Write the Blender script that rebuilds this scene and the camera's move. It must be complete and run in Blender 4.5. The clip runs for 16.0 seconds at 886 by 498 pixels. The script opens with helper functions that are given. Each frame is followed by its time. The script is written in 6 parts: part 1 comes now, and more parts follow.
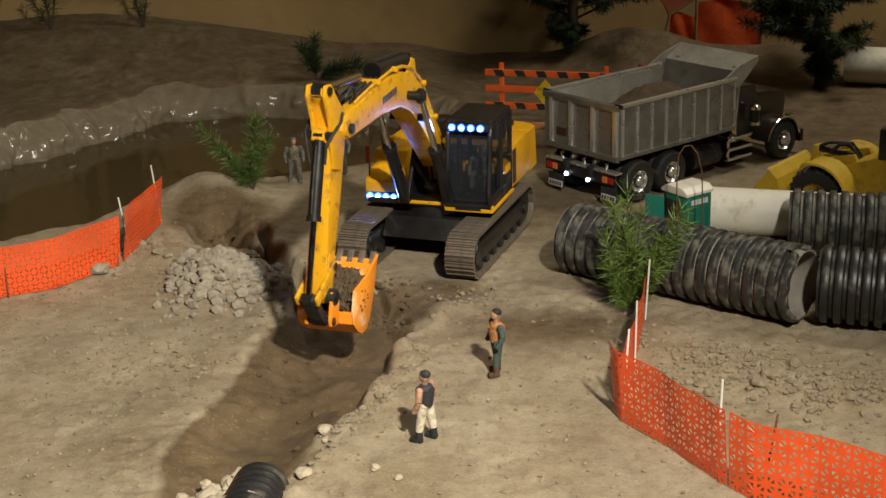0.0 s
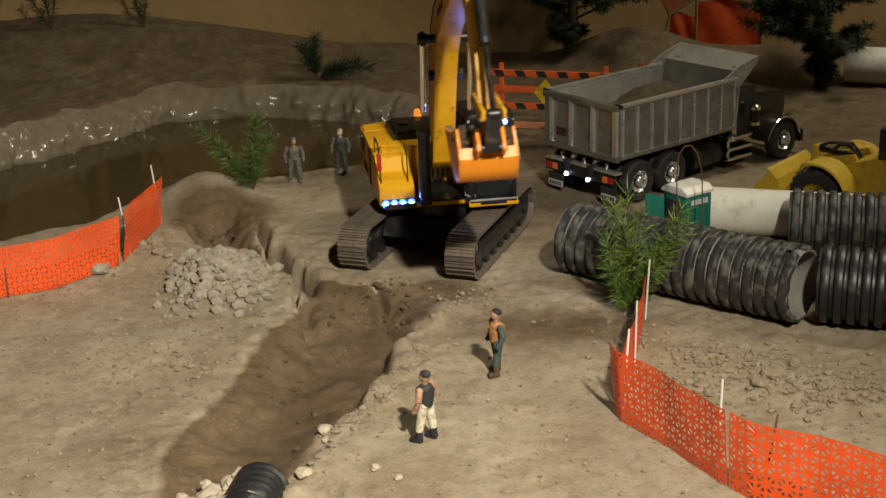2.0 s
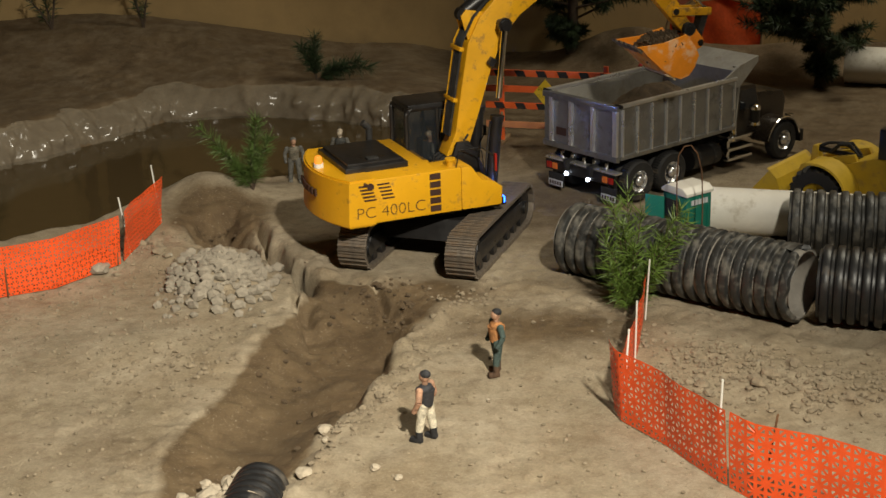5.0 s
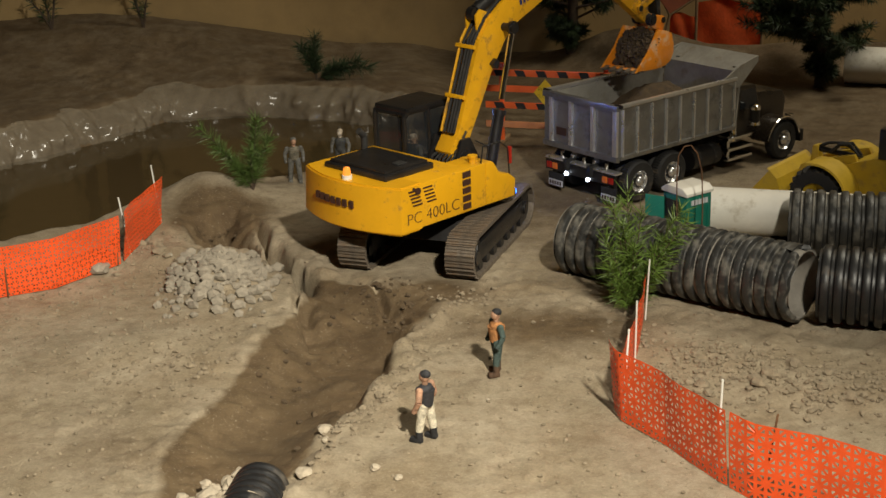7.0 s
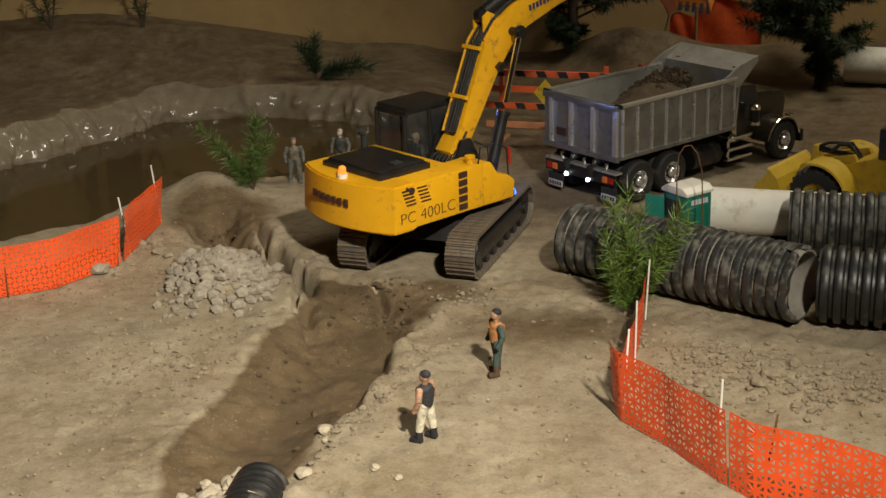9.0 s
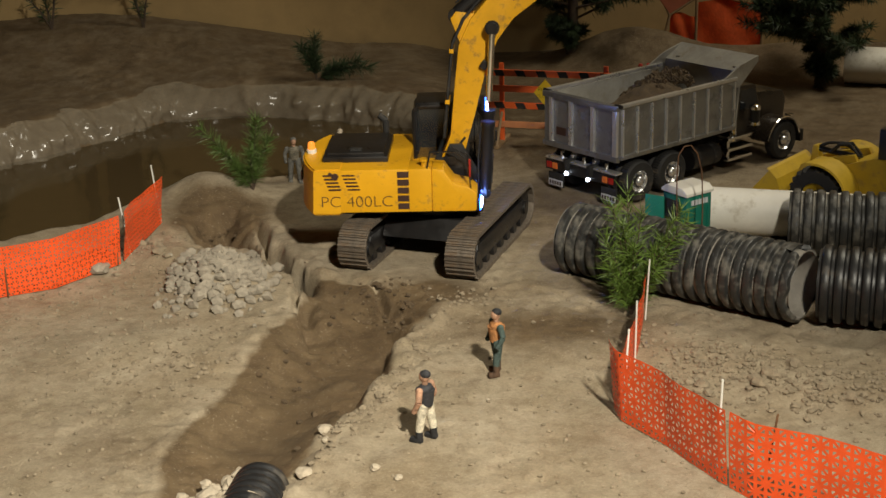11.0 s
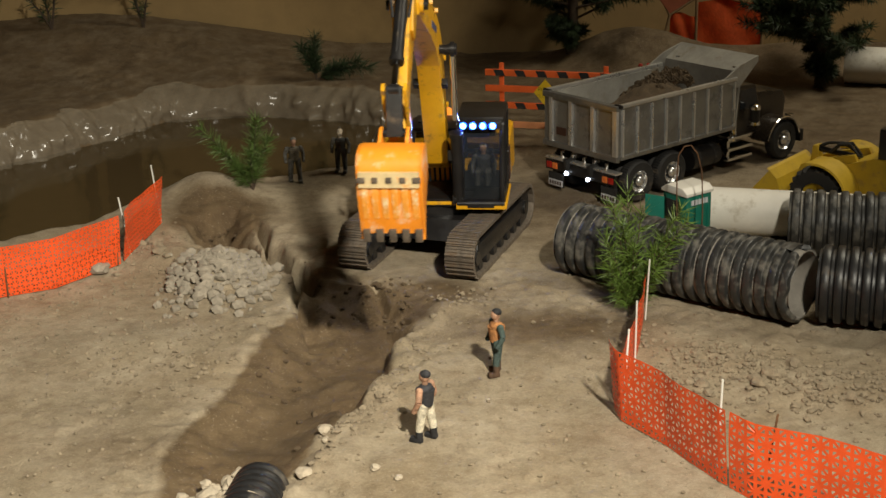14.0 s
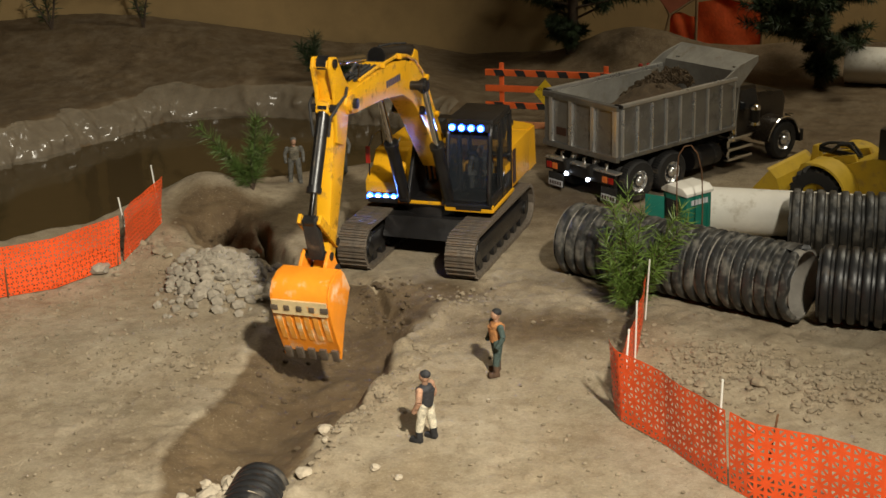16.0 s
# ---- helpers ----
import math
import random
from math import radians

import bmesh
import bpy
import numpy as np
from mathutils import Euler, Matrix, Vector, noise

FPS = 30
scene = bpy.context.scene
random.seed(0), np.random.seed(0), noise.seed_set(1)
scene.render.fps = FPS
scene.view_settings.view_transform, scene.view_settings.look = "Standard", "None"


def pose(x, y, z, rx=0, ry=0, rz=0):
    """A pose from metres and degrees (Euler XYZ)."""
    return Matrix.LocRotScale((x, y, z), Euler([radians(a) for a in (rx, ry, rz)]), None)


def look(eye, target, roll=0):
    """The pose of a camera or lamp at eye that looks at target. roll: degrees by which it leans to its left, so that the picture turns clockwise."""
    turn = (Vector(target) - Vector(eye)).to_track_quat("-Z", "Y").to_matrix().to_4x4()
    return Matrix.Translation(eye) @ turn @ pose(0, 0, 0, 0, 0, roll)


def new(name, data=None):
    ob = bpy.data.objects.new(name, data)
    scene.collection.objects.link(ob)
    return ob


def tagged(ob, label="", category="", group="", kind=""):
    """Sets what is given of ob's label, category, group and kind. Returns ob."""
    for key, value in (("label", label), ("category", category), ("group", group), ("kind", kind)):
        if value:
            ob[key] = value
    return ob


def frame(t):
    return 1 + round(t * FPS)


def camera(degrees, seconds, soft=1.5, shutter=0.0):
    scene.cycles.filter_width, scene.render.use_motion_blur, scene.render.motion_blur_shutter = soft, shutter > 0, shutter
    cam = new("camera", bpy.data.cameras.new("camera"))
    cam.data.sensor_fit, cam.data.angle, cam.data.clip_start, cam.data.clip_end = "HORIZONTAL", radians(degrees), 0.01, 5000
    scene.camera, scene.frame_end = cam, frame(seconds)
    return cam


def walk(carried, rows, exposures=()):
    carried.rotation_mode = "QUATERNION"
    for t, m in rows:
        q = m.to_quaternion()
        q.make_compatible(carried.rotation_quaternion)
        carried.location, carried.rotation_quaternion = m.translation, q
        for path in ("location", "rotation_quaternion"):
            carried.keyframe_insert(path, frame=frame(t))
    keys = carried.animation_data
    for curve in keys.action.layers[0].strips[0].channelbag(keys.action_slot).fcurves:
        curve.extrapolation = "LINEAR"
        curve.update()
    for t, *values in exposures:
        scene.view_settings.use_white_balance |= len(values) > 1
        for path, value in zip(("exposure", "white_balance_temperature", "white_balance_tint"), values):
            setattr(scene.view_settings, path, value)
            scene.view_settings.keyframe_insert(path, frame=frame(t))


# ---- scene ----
# The camera stands still on a support, looking down at the sand table.
cam = camera(33.57, 16.0, soft=1.5, shutter=0.5)
EYE = (0.0, 0.0, 0.8527)
VIEW = look(EYE, (0.0, 10.0, 0.8527 - 10.0 * math.tan(radians(19.2365))), -1.6931)
walk(cam, [(0.0, VIEW), (16.0, VIEW)], exposures=[(0.0, 0.0), (16.0, 0.0)])

# ---- light: a warm work lamp above and behind the camera, an added fill over the back, faint room light ----
world = bpy.data.worlds.new("room_air")
scene.world = world
world.use_nodes = True
world.node_tree.nodes["Background"].inputs[0].default_value = (1.0, 0.86, 0.66, 1)
world.node_tree.nodes["Background"].inputs[1].default_value = 0.004


def lamp(name, kind, eye, target, energy, colour, **more):
    data = bpy.data.lights.new(name, kind)
    data.energy, data.color = energy, colour
    for key, value in more.items():
        setattr(data, key, value)
    ob = new(name, data)
    ob.matrix_world = look(eye, target)
    return ob


lamp("work_lamp_light", "SPOT", (0.62, -0.08, 1.92), (-0.52, 1.50, 0.0), 585, (1.0, 0.93, 0.77),
     spot_size=radians(69), spot_blend=1.0, shadow_soft_size=0.06)
# added fill with no lamp behind it, brightens the back wall and right side
lamp("back_fill_light", "AREA", (1.60, 3.05, 2.38), (1.40, 3.05, 0.0), 32, (1.0, 0.92, 0.72), size=0.8)

# ---- materials ----
MATS = {}


def mat(name, col, rough=0.6, metal=0.0, var=0.25, scale=30.0, bump=0.15, bscale=220.0, dirt=None, amount=0.0,
        dscale=18.0, glow=0.0, clear=0.0, coat=0.0):
    """A procedural surface: two scales of tone, a dirt layer with a shape of its own, fine relief."""
    if name in MATS:
        return MATS[name]
    m = bpy.data.materials.new(name)
    m.use_nodes = True
    nt = m.node_tree
    n, link = nt.nodes, nt.links.new
    b = n["Principled BSDF"]
    co = n.new("ShaderNodeTexCoord")

    def noise_node(s, detail=4.0, rough_n=0.6):
        k = n.new("ShaderNodeTexNoise")
        k.inputs["Scale"].default_value, k.inputs["Detail"].default_value = s, detail
        k.inputs["Roughness"].default_value = rough_n
        link(co.outputs["Object"], k.inputs["Vector"])
        return k

    def ramp(src, lo, hi, c0, c1):
        r = n.new("ShaderNodeValToRGB")
        r.color_ramp.elements[0].position, r.color_ramp.elements[1].position = lo, hi
        r.color_ramp.elements[0].color, r.color_ramp.elements[1].color = c0, c1
        link(src, r.inputs[0])
        return r.outputs[0]

    big, fine = noise_node(scale), noise_node(scale * 7, 6.0, 0.7)
    lo = [c * (1 - var) for c in col] + [1]
    hi = [min(1.0, c * (1 + var)) for c in col] + [1]
    tone = ramp(big.outputs[0], 0.3, 0.7, lo, hi)
    grain = ramp(fine.outputs[0], 0.3, 0.7, (1 - var * 0.7,) * 3 + (1,), (1, 1, 1, 1))
    mul = n.new("ShaderNodeMix")
    mul.data_type, mul.blend_type = "RGBA", "MULTIPLY"
    mul.inputs[0].default_value = 1.0
    link(tone, mul.inputs[6]), link(grain, mul.inputs[7])
    out = mul.outputs[2]
    if dirt:
        d = noise_node(dscale, 8.0, 0.65)
        fac = ramp(d.outputs[0], 0.62 - amount * 0.35, 0.78 - amount * 0.3, (0, 0, 0, 1), (1, 1, 1, 1))
        mx = n.new("ShaderNodeMix")
        mx.data_type = "RGBA"
        link(fac, mx.inputs[0]), link(out, mx.inputs[6])
        mx.inputs[7].default_value = (*dirt, 1)
        out = mx.outputs[2]
        rr = ramp(fac, 0.0, 1.0, (rough,) * 3 + (1,), (0.9,) * 3 + (1,))
        link(rr, b.inputs["Roughness"])
    else:
        rr = ramp(big.outputs[0], 0.3, 0.7, (max(0.02, rough - 0.08),) * 3 + (1,), (min(1, rough + 0.08),) * 3 + (1,))
        link(rr, b.inputs["Roughness"])
    link(out, b.inputs["Base Color"])
    b.inputs["Metallic"].default_value = metal
    b.inputs["Coat Weight"].default_value = coat
    b.inputs["Transmission Weight"].default_value = clear
    if glow:
        b.inputs["Emission Color"].default_value = (*col, 1)
        b.inputs["Emission Strength"].default_value = glow
    if bump:
        k = noise_node(bscale, 5.0, 0.65)
        bp = n.new("ShaderNodeBump")
        bp.inputs["Strength"].default_value, bp.inputs["Distance"].default_value = bump, 0.004
        link(k.outputs[0], bp.inputs["Height"]), link(bp.outputs[0], b.inputs["Normal"])
    MATS[name] = m
    return m


SOIL = (0.13, 0.085, 0.045)
YELLOW = mat("yellow_enamel", (0.72, 0.36, 0.008), 0.38, 0, 0.07, 14, 0.06, 90, (0.30, 0.16, 0.03), 0.10, 55)
YELLOW_ARM = mat("yellow_enamel_grimy", (0.70, 0.35, 0.008), 0.40, 0, 0.10, 16, 0.08, 90, (0.16, 0.085, 0.02), 0.19, 48)
YELLOW_WORN = mat("yellow_enamel_worn", (0.70, 0.35, 0.01), 0.42, 0, 0.10, 20, 0.08, 90, (0.10, 0.06, 0.03), 0.34, 60)
ORANGE = mat("orange_bucket_paint", (0.88, 0.29, 0.018), 0.42, 0, 0.10, 18, 0.12, 120, (0.78, 0.62, 0.42), 0.22, 26)
BLACK = mat("black_paint", (0.014, 0.013, 0.013), 0.35, 0, 0.3, 30, 0.05)
BLACK_MATT = mat("black_rubber", (0.018, 0.017, 0.016), 0.75, 0, 0.35, 40, 0.2, 200, (0.10, 0.075, 0.05), 0.12, 40)
GLASS = mat("smoked_cab_glass", (0.02, 0.022, 0.025), 0.06, 0, 0.1, 10, 0.0)
STEEL = mat("worn_track_steel", (0.20, 0.165, 0.13), 0.55, 0.55, 0.3, 60, 0.3, 160, (0.17, 0.115, 0.07), 0.32, 45)
CHROME = mat("chrome", (0.85, 0.85, 0.85), 0.10, 1.0, 0.05, 20, 0.0)
ALU = mat("brushed_aluminium", (0.34, 0.34, 0.335), 0.34, 0.80, 0.20, 14, 0.12, 60, (0.20, 0.18, 0.15), 0.18, 25)
# paler aluminium with dust patches; light on the inner faces is in its colour
ALU_LIT_DUST = mat("lit_dusty_aluminium", (0.36, 0.345, 0.31), 0.55, 0.25, 0.22, 16, 0.15, 60, (0.26, 0.22, 0.16), 0.20, 22)
ALU_BRIGHT = mat("bright_aluminium_edge", (0.78, 0.77, 0.75), 0.30, 0.8, 0.12, 20, 0.06)
LED = mat("white_blue_led", (0.20, 0.36, 1.0), 0.3, 0, 0.0, 10, 0, glow=300.0)
# glowing blue disc that paints the halo round each bulb
LED_HALO = mat("blue_led_halo", (0.012, 0.07, 1.0), 0.3, 0, 0.0, 10, 0, glow=16.0)
LED_SMALL = mat("white_tail_led", (0.75, 0.85, 1.0), 0.3, 0, 0.0, 10, 0, glow=14.0)
RIM = mat("polished_rim", (0.80, 0.80, 0.80), 0.20, 0.85, 0.1, 40, 0.0)
AMBER = mat("amber_beacon", (0.42, 0.10, 0.02), 0.25, 0, 0.1, 30, 0, glow=0.25)
BEACON = mat("lit_amber_beacon", (0.55, 0.16, 0.02), 0.25, 0, 0.1, 30, 0, glow=1.8)
RED = mat("red_plastic", (0.40, 0.02, 0.012), 0.35, 0, 0.15, 30, 0.05)
WHITE = mat("white_plastic", (0.74, 0.71, 0.64), 0.5, 0, 0.08, 12, 0.05, 100, (0.40, 0.34, 0.24), 0.10, 14)
GREEN = mat("green_plastic", (0.010, 0.15, 0.105), 0.45, 0, 0.15, 25, 0.06)
DARK_GREEN = mat("dark_green_door", (0.02, 0.20, 0.15), 0.4, 0, 0.15, 25, 0.06)
PIPE = mat("black_corrugated_plastic", (0.030, 0.030, 0.029), 0.40, 0, 0.3, 30, 0.2, 120, (0.135, 0.125, 0.105), 0.40, 44)
PIPE_CLEAN = mat("clean_corrugated_plastic", (0.016, 0.016, 0.017), 0.40, 0, 0.3, 30, 0.1, 120, (0.12, 0.10, 0.075), 0.14, 26)
PIPE_IN = mat("dusty_pipe_lining", (0.24, 0.22, 0.19), 0.75, 0, 0.2, 25, 0.2, 120)
NET = mat("orange_safety_netting", (0.86, 0.100, 0.018), 0.5, 0, 0.14, 16, 0.08, 200)
STAKE = mat("white_fibreglass_stake", (0.70, 0.68, 0.62), 0.5, 0, 0.1, 30, 0.05)
STAKE_BROWN = mat("rusty_wire_stake", (0.16, 0.08, 0.035), 0.7, 0.2, 0.3, 80, 0.1)
NEEDLE = mat("pine_needles", (0.085, 0.140, 0.028), 0.55, 0, 0.4, 60, 0.0)
NEEDLE_BRIGHT = mat("fresh_pine_needles", (0.115, 0.185, 0.030), 0.5, 0, 0.4, 60, 0.0)
NEEDLE_DARK = mat("dark_pine_needles", (0.036, 0.060, 0.022), 0.6, 0, 0.4, 60, 0.0)
BARK = mat("bark", (0.075, 0.05, 0.032), 0.85, 0, 0.35, 60, 0.5, 150)
STONE = mat("pale_gravel", (0.31, 0.270, 0.21), 0.9, 0, 0.25, 60, 0.4, 260)
STONE_PALE = mat("limestone_chips", (0.42, 0.355, 0.265), 0.9, 0, 0.2, 50, 0.4, 260)
CLOD = mat("moist_soil_clods", (0.090, 0.060, 0.032), 0.95, 0, 0.3, 70, 0.5, 260)
CLOD_DRY = mat("dry_soil_clods", (0.265, 0.212, 0.143), 0.95, 0, 0.25, 70, 0.5, 260)
SIGN_ORANGE = mat("orange_barricade_rail", (0.80, 0.13, 0.025), 0.45, 0, 0.12, 30, 0.05)
SIGN_YELLOW = mat("yellow_sign_face", (0.75, 0.50, 0.02), 0.45, 0, 0.1, 30, 0.03)
WOOD = mat("raw_wood", (0.28, 0.18, 0.09), 0.75, 0, 0.25, 40, 0.2, 140)
LOADER = mat("dull_yellow_plastic", (0.55, 0.36, 0.025), 0.5, 0, 0.12, 20, 0.08, 90, (0.30, 0.20, 0.07), 0.16, 30)
DECAL = mat("dark_decal", (0.05, 0.022, 0.014), 0.5, 0, 0.1, 30, 0.0)
NAVY = mat("navy_decal", (0.03, 0.035, 0.10), 0.5, 0, 0.1, 30, 0.0)
PLATE = mat("plate_white", (0.55, 0.56, 0.58), 0.5, 0, 0.1, 30, 0.0)
TRUCK_DARK = mat("dark_bronze_cab_paint", (0.035, 0.026, 0.018), 0.30, 0.2, 0.2, 20, 0.03, coat=0.4)


def soil_ground():
    """Dry tan earth, moist brown earth where it was dug or trodden and where the hollow's shade is painted, with crumbs
    and stains.
    """
    m = bpy.data.materials.new("sand_table_earth")
    m.use_nodes = True
    nt = m.node_tree
    n, link = nt.nodes, nt.links.new
    b = n["Principled BSDF"]
    co = n.new("ShaderNodeTexCoord")
    wet_and_shade = n.new("ShaderNodeAttribute")
    wet_and_shade.attribute_name = "moisture_and_shade"

    def nz(s, d=6.0, r=0.65):
        k = n.new("ShaderNodeTexNoise")
        k.inputs["Scale"].default_value, k.inputs["Detail"].default_value, k.inputs["Roughness"].default_value = s, d, r
        link(co.outputs["Object"], k.inputs["Vector"])
        return k.outputs[0]

    def ramp(src, stops):
        r = n.new("ShaderNodeValToRGB")
        r.color_ramp.elements[0].position, r.color_ramp.elements[0].color = stops[0][0], (*stops[0][1], 1)
        r.color_ramp.elements[1].position, r.color_ramp.elements[1].color = stops[-1][0], (*stops[-1][1], 1)
        for pos, c in stops[1:-1]:
            r.color_ramp.elements.new(pos).color = (*c, 1)
        link(src, r.inputs[0])
        return r.outputs[0]

    def mixc(kind, fac, a, c):
        x = n.new("ShaderNodeMix")
        x.data_type, x.blend_type = "RGBA", kind
        if isinstance(fac, float):
            x.inputs[0].default_value = fac
        else:
            link(fac, x.inputs[0])
        link(a, x.inputs[6]), link(c, x.inputs[7])
        return x.outputs[2]

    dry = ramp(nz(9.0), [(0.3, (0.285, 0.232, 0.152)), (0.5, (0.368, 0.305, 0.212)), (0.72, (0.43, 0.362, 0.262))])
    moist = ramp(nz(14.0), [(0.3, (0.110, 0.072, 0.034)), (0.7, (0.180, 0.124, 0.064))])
    grain = ramp(nz(240.0, 8.0, 0.75), [(0.3, (0.72, 0.70, 0.68)), (0.62, (1.0, 1.0, 1.0))])
    stain = ramp(nz(38.0, 8.0, 0.7), [(0.36, (0.70, 0.66, 0.62)), (0.55, (1.0, 1.0, 1.0))])
    add = n.new("ShaderNodeMath")
    add.operation = "MULTIPLY_ADD"
    link(nz(22.0, 8.0, 0.7), add.inputs[0])
    add.inputs[1].default_value = 0.9
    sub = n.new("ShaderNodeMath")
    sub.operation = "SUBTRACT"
    link(wet_and_shade.outputs["Fac"], sub.inputs[0])
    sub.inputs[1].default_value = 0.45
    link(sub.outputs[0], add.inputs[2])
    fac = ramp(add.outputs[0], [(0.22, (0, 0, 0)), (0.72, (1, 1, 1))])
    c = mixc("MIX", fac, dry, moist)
    c = mixc("MULTIPLY", 1.0, c, grain)
    c = mixc("MULTIPLY", 0.8, c, stain)
    c = mixc("MULTIPLY", 0.9, c, ramp(nz(5.5, 5.0, 0.6), [(0.36, (0.83, 0.78, 0.71)), (0.56, (1.0, 1.0, 1.0))]))
    speck = ramp(nz(330.0, 3.0, 0.6), [(0.63, (0, 0, 0)), (0.70, (1, 1, 1))])
    pale = n.new("ShaderNodeRGB")
    pale.outputs[0].default_value = (0.50, 0.43, 0.32, 1)
    weak = n.new("ShaderNodeMath")
    weak.operation = "MULTIPLY"
    link(speck, weak.inputs[0])
    weak.inputs[1].default_value = 0.55
    c = mixc("MIX", weak.outputs[0], c, pale.outputs[0])
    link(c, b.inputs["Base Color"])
    rr = ramp(fac, [(0.0, (0.95,) * 3), (1.0, (0.75,) * 3)])
    link(rr, b.inputs["Roughness"])
    bp = n.new("ShaderNodeBump")
    bp.inputs["Strength"].default_value, bp.inputs["Distance"].default_value = 0.62, 0.0065
    link(nz(170.0, 10.0, 0.75), bp.inputs["Height"]), link(bp.outputs[0], b.inputs["Normal"])
    return m


EARTH = soil_ground()


def liner_material():
    """Clear crumpled plastic sheet: weak body, strong gloss."""
    m = bpy.data.materials.new("clear_plastic_sheet")
    m.use_nodes = True
    n, link = m.node_tree.nodes, m.node_tree.links.new
    b = n["Principled BSDF"]
    b.inputs["Base Color"].default_value = (0.30, 0.255, 0.19, 1)
    b.inputs["Roughness"].default_value = 0.20
    b.inputs["Alpha"].default_value = 0.40
    k = n.new("ShaderNodeTexNoise")
    k.inputs["Scale"].default_value, k.inputs["Detail"].default_value = 9.0, 2.5
    co = n.new("ShaderNodeTexCoord")
    link(co.outputs["Object"], k.inputs["Vector"])
    bp = n.new("ShaderNodeBump")
    bp.inputs["Strength"].default_value, bp.inputs["Distance"].default_value = 0.9, 0.035
    link(k.outputs[0], bp.inputs["Height"]), link(bp.outputs[0], b.inputs["Normal"])
    return m


def water_material():
    m = bpy.data.materials.new("muddy_water")
    m.use_nodes = True
    n, link = m.node_tree.nodes, m.node_tree.links.new
    b = n["Principled BSDF"]
    b.inputs["Base Color"].default_value = (0.062, 0.042, 0.018, 1)
    b.inputs["Roughness"].default_value = 0.08
    b.inputs["IOR"].default_value = 1.33
    k = n.new("ShaderNodeTexNoise")
    k.inputs["Scale"].default_value = 7.0
    co = n.new("ShaderNodeTexCoord")
    link(co.outputs["Object"], k.inputs["Vector"])
    bp = n.new("ShaderNodeBump")
    bp.inputs["Strength"].default_value, bp.inputs["Distance"].default_value = 0.12, 0.01
    link(k.outputs[0], bp.inputs["Height"]), link(bp.outputs[0], b.inputs["Normal"])
    return m


LINER, WATER = liner_material(), water_material()


# ---- mesh tools ----
def box(bm, c, s, turn=None, bevel=0.0):
    m = Matrix.Translation(c) @ (turn or Matrix()) @ Matrix.Diagonal((*s, 1))
    made = bmesh.ops.create_cube(bm, size=1.0, matrix=m)["verts"]
    if bevel:
        edges = list({e for v in made for e in v.link_edges})
        bmesh.ops.bevel(bm, geom=edges, offset=bevel, segments=2, profile=0.6, affect="EDGES")


def prism(bm, pts, y0, y1, bevel=0.0):
    """A side profile in x and z, given a thickness in y."""
    a = [bm.verts.new((x, y0, z)) for x, z in pts]
    b = [bm.verts.new((x, y1, z)) for x, z in pts]
    faces = [bm.faces.new(a), bm.faces.new(b[::-1])]
    k = len(pts)
    for i in range(k):
        faces.append(bm.faces.new((a[i], b[i], b[(i + 1) % k], a[(i + 1) % k])))
    bmesh.ops.recalc_face_normals(bm, faces=faces)
    if bevel:
        edges = list({e for f in faces for e in f.edges})
        bmesh.ops.bevel(bm, geom=edges, offset=bevel, segments=2, profile=0.6, affect="EDGES")


def rod(bm, a, b, r0, r1=None, n=12, caps=True):
    a, b = Vector(a), Vector(b)
    d = b - a
    m = Matrix.Translation((a + b) / 2) @ d.to_track_quat("Z", "Y").to_matrix().to_4x4()
    bmesh.ops.create_cone(bm, cap_ends=caps, segments=n, radius1=r0, radius2=r0 if r1 is None else r1, depth=d.length, matrix=m)


def hose(bm, pts, r, n=6):
    for a, b in zip(pts, pts[1:]):
        rod(bm, a, b, r, r, n)
    for q in pts[1:-1]:
        bmesh.ops.create_icosphere(bm, subdivisions=1, radius=r, matrix=Matrix.Translation(q))


def ball(bm, c, r, scale=(1, 1, 1), sub=2):
    bmesh.ops.create_icosphere(bm, subdivisions=sub, radius=r, matrix=Matrix.Translation(c) @ Matrix.Diagonal((*scale, 1)))


def lathe(bm, profile, n=32, m=None):
    """Turns a profile of (radius, x) about the x axis."""
    m = m or Matrix()
    rings = []
    for r, x in profile:
        rings.append([bm.verts.new(m @ Vector((x, r * math.cos(2 * math.pi * i / n), r * math.sin(2 * math.pi * i / n)))) for i in range(n)])
    for p, q in zip(rings, rings[1:]):
        for i in range(n):
            bm.faces.new((p[i], p[(i + 1) % n], q[(i + 1) % n], q[i]))


def mesh_of(bm, name, material, smooth=False):
    me = bpy.data.meshes.new(name)
    bm.normal_update()
    bm.to_mesh(me)
    bm.free()
    for mm in (material if isinstance(material, (list, tuple)) else [material]):
        me.materials.append(mm)
    if smooth:
        me.polygons.foreach_set("use_smooth", [True] * len(me.polygons))
        me.set_sharp_from_angle(angle=radians(38))
    return me


def part(name, bm, material, parent=None, label="", m=None, smooth=True):
    ob = new(name, mesh_of(bm, name, material, smooth))
    if parent:
        ob.parent = parent
    if m is not None:
        ob.matrix_basis = m
    if label:
        ob["label"] = label
    return ob


def share(name, mesh, parent, m):
    ob = new(name, mesh)
    ob.parent = parent
    ob.matrix_basis = m
    return ob


def thing(name, m, label, category, group="", kind=""):
    ob = new(name)
    ob.empty_display_size = 0.02
    ob.matrix_basis = m
    return tagged(ob, label, category, group, kind)


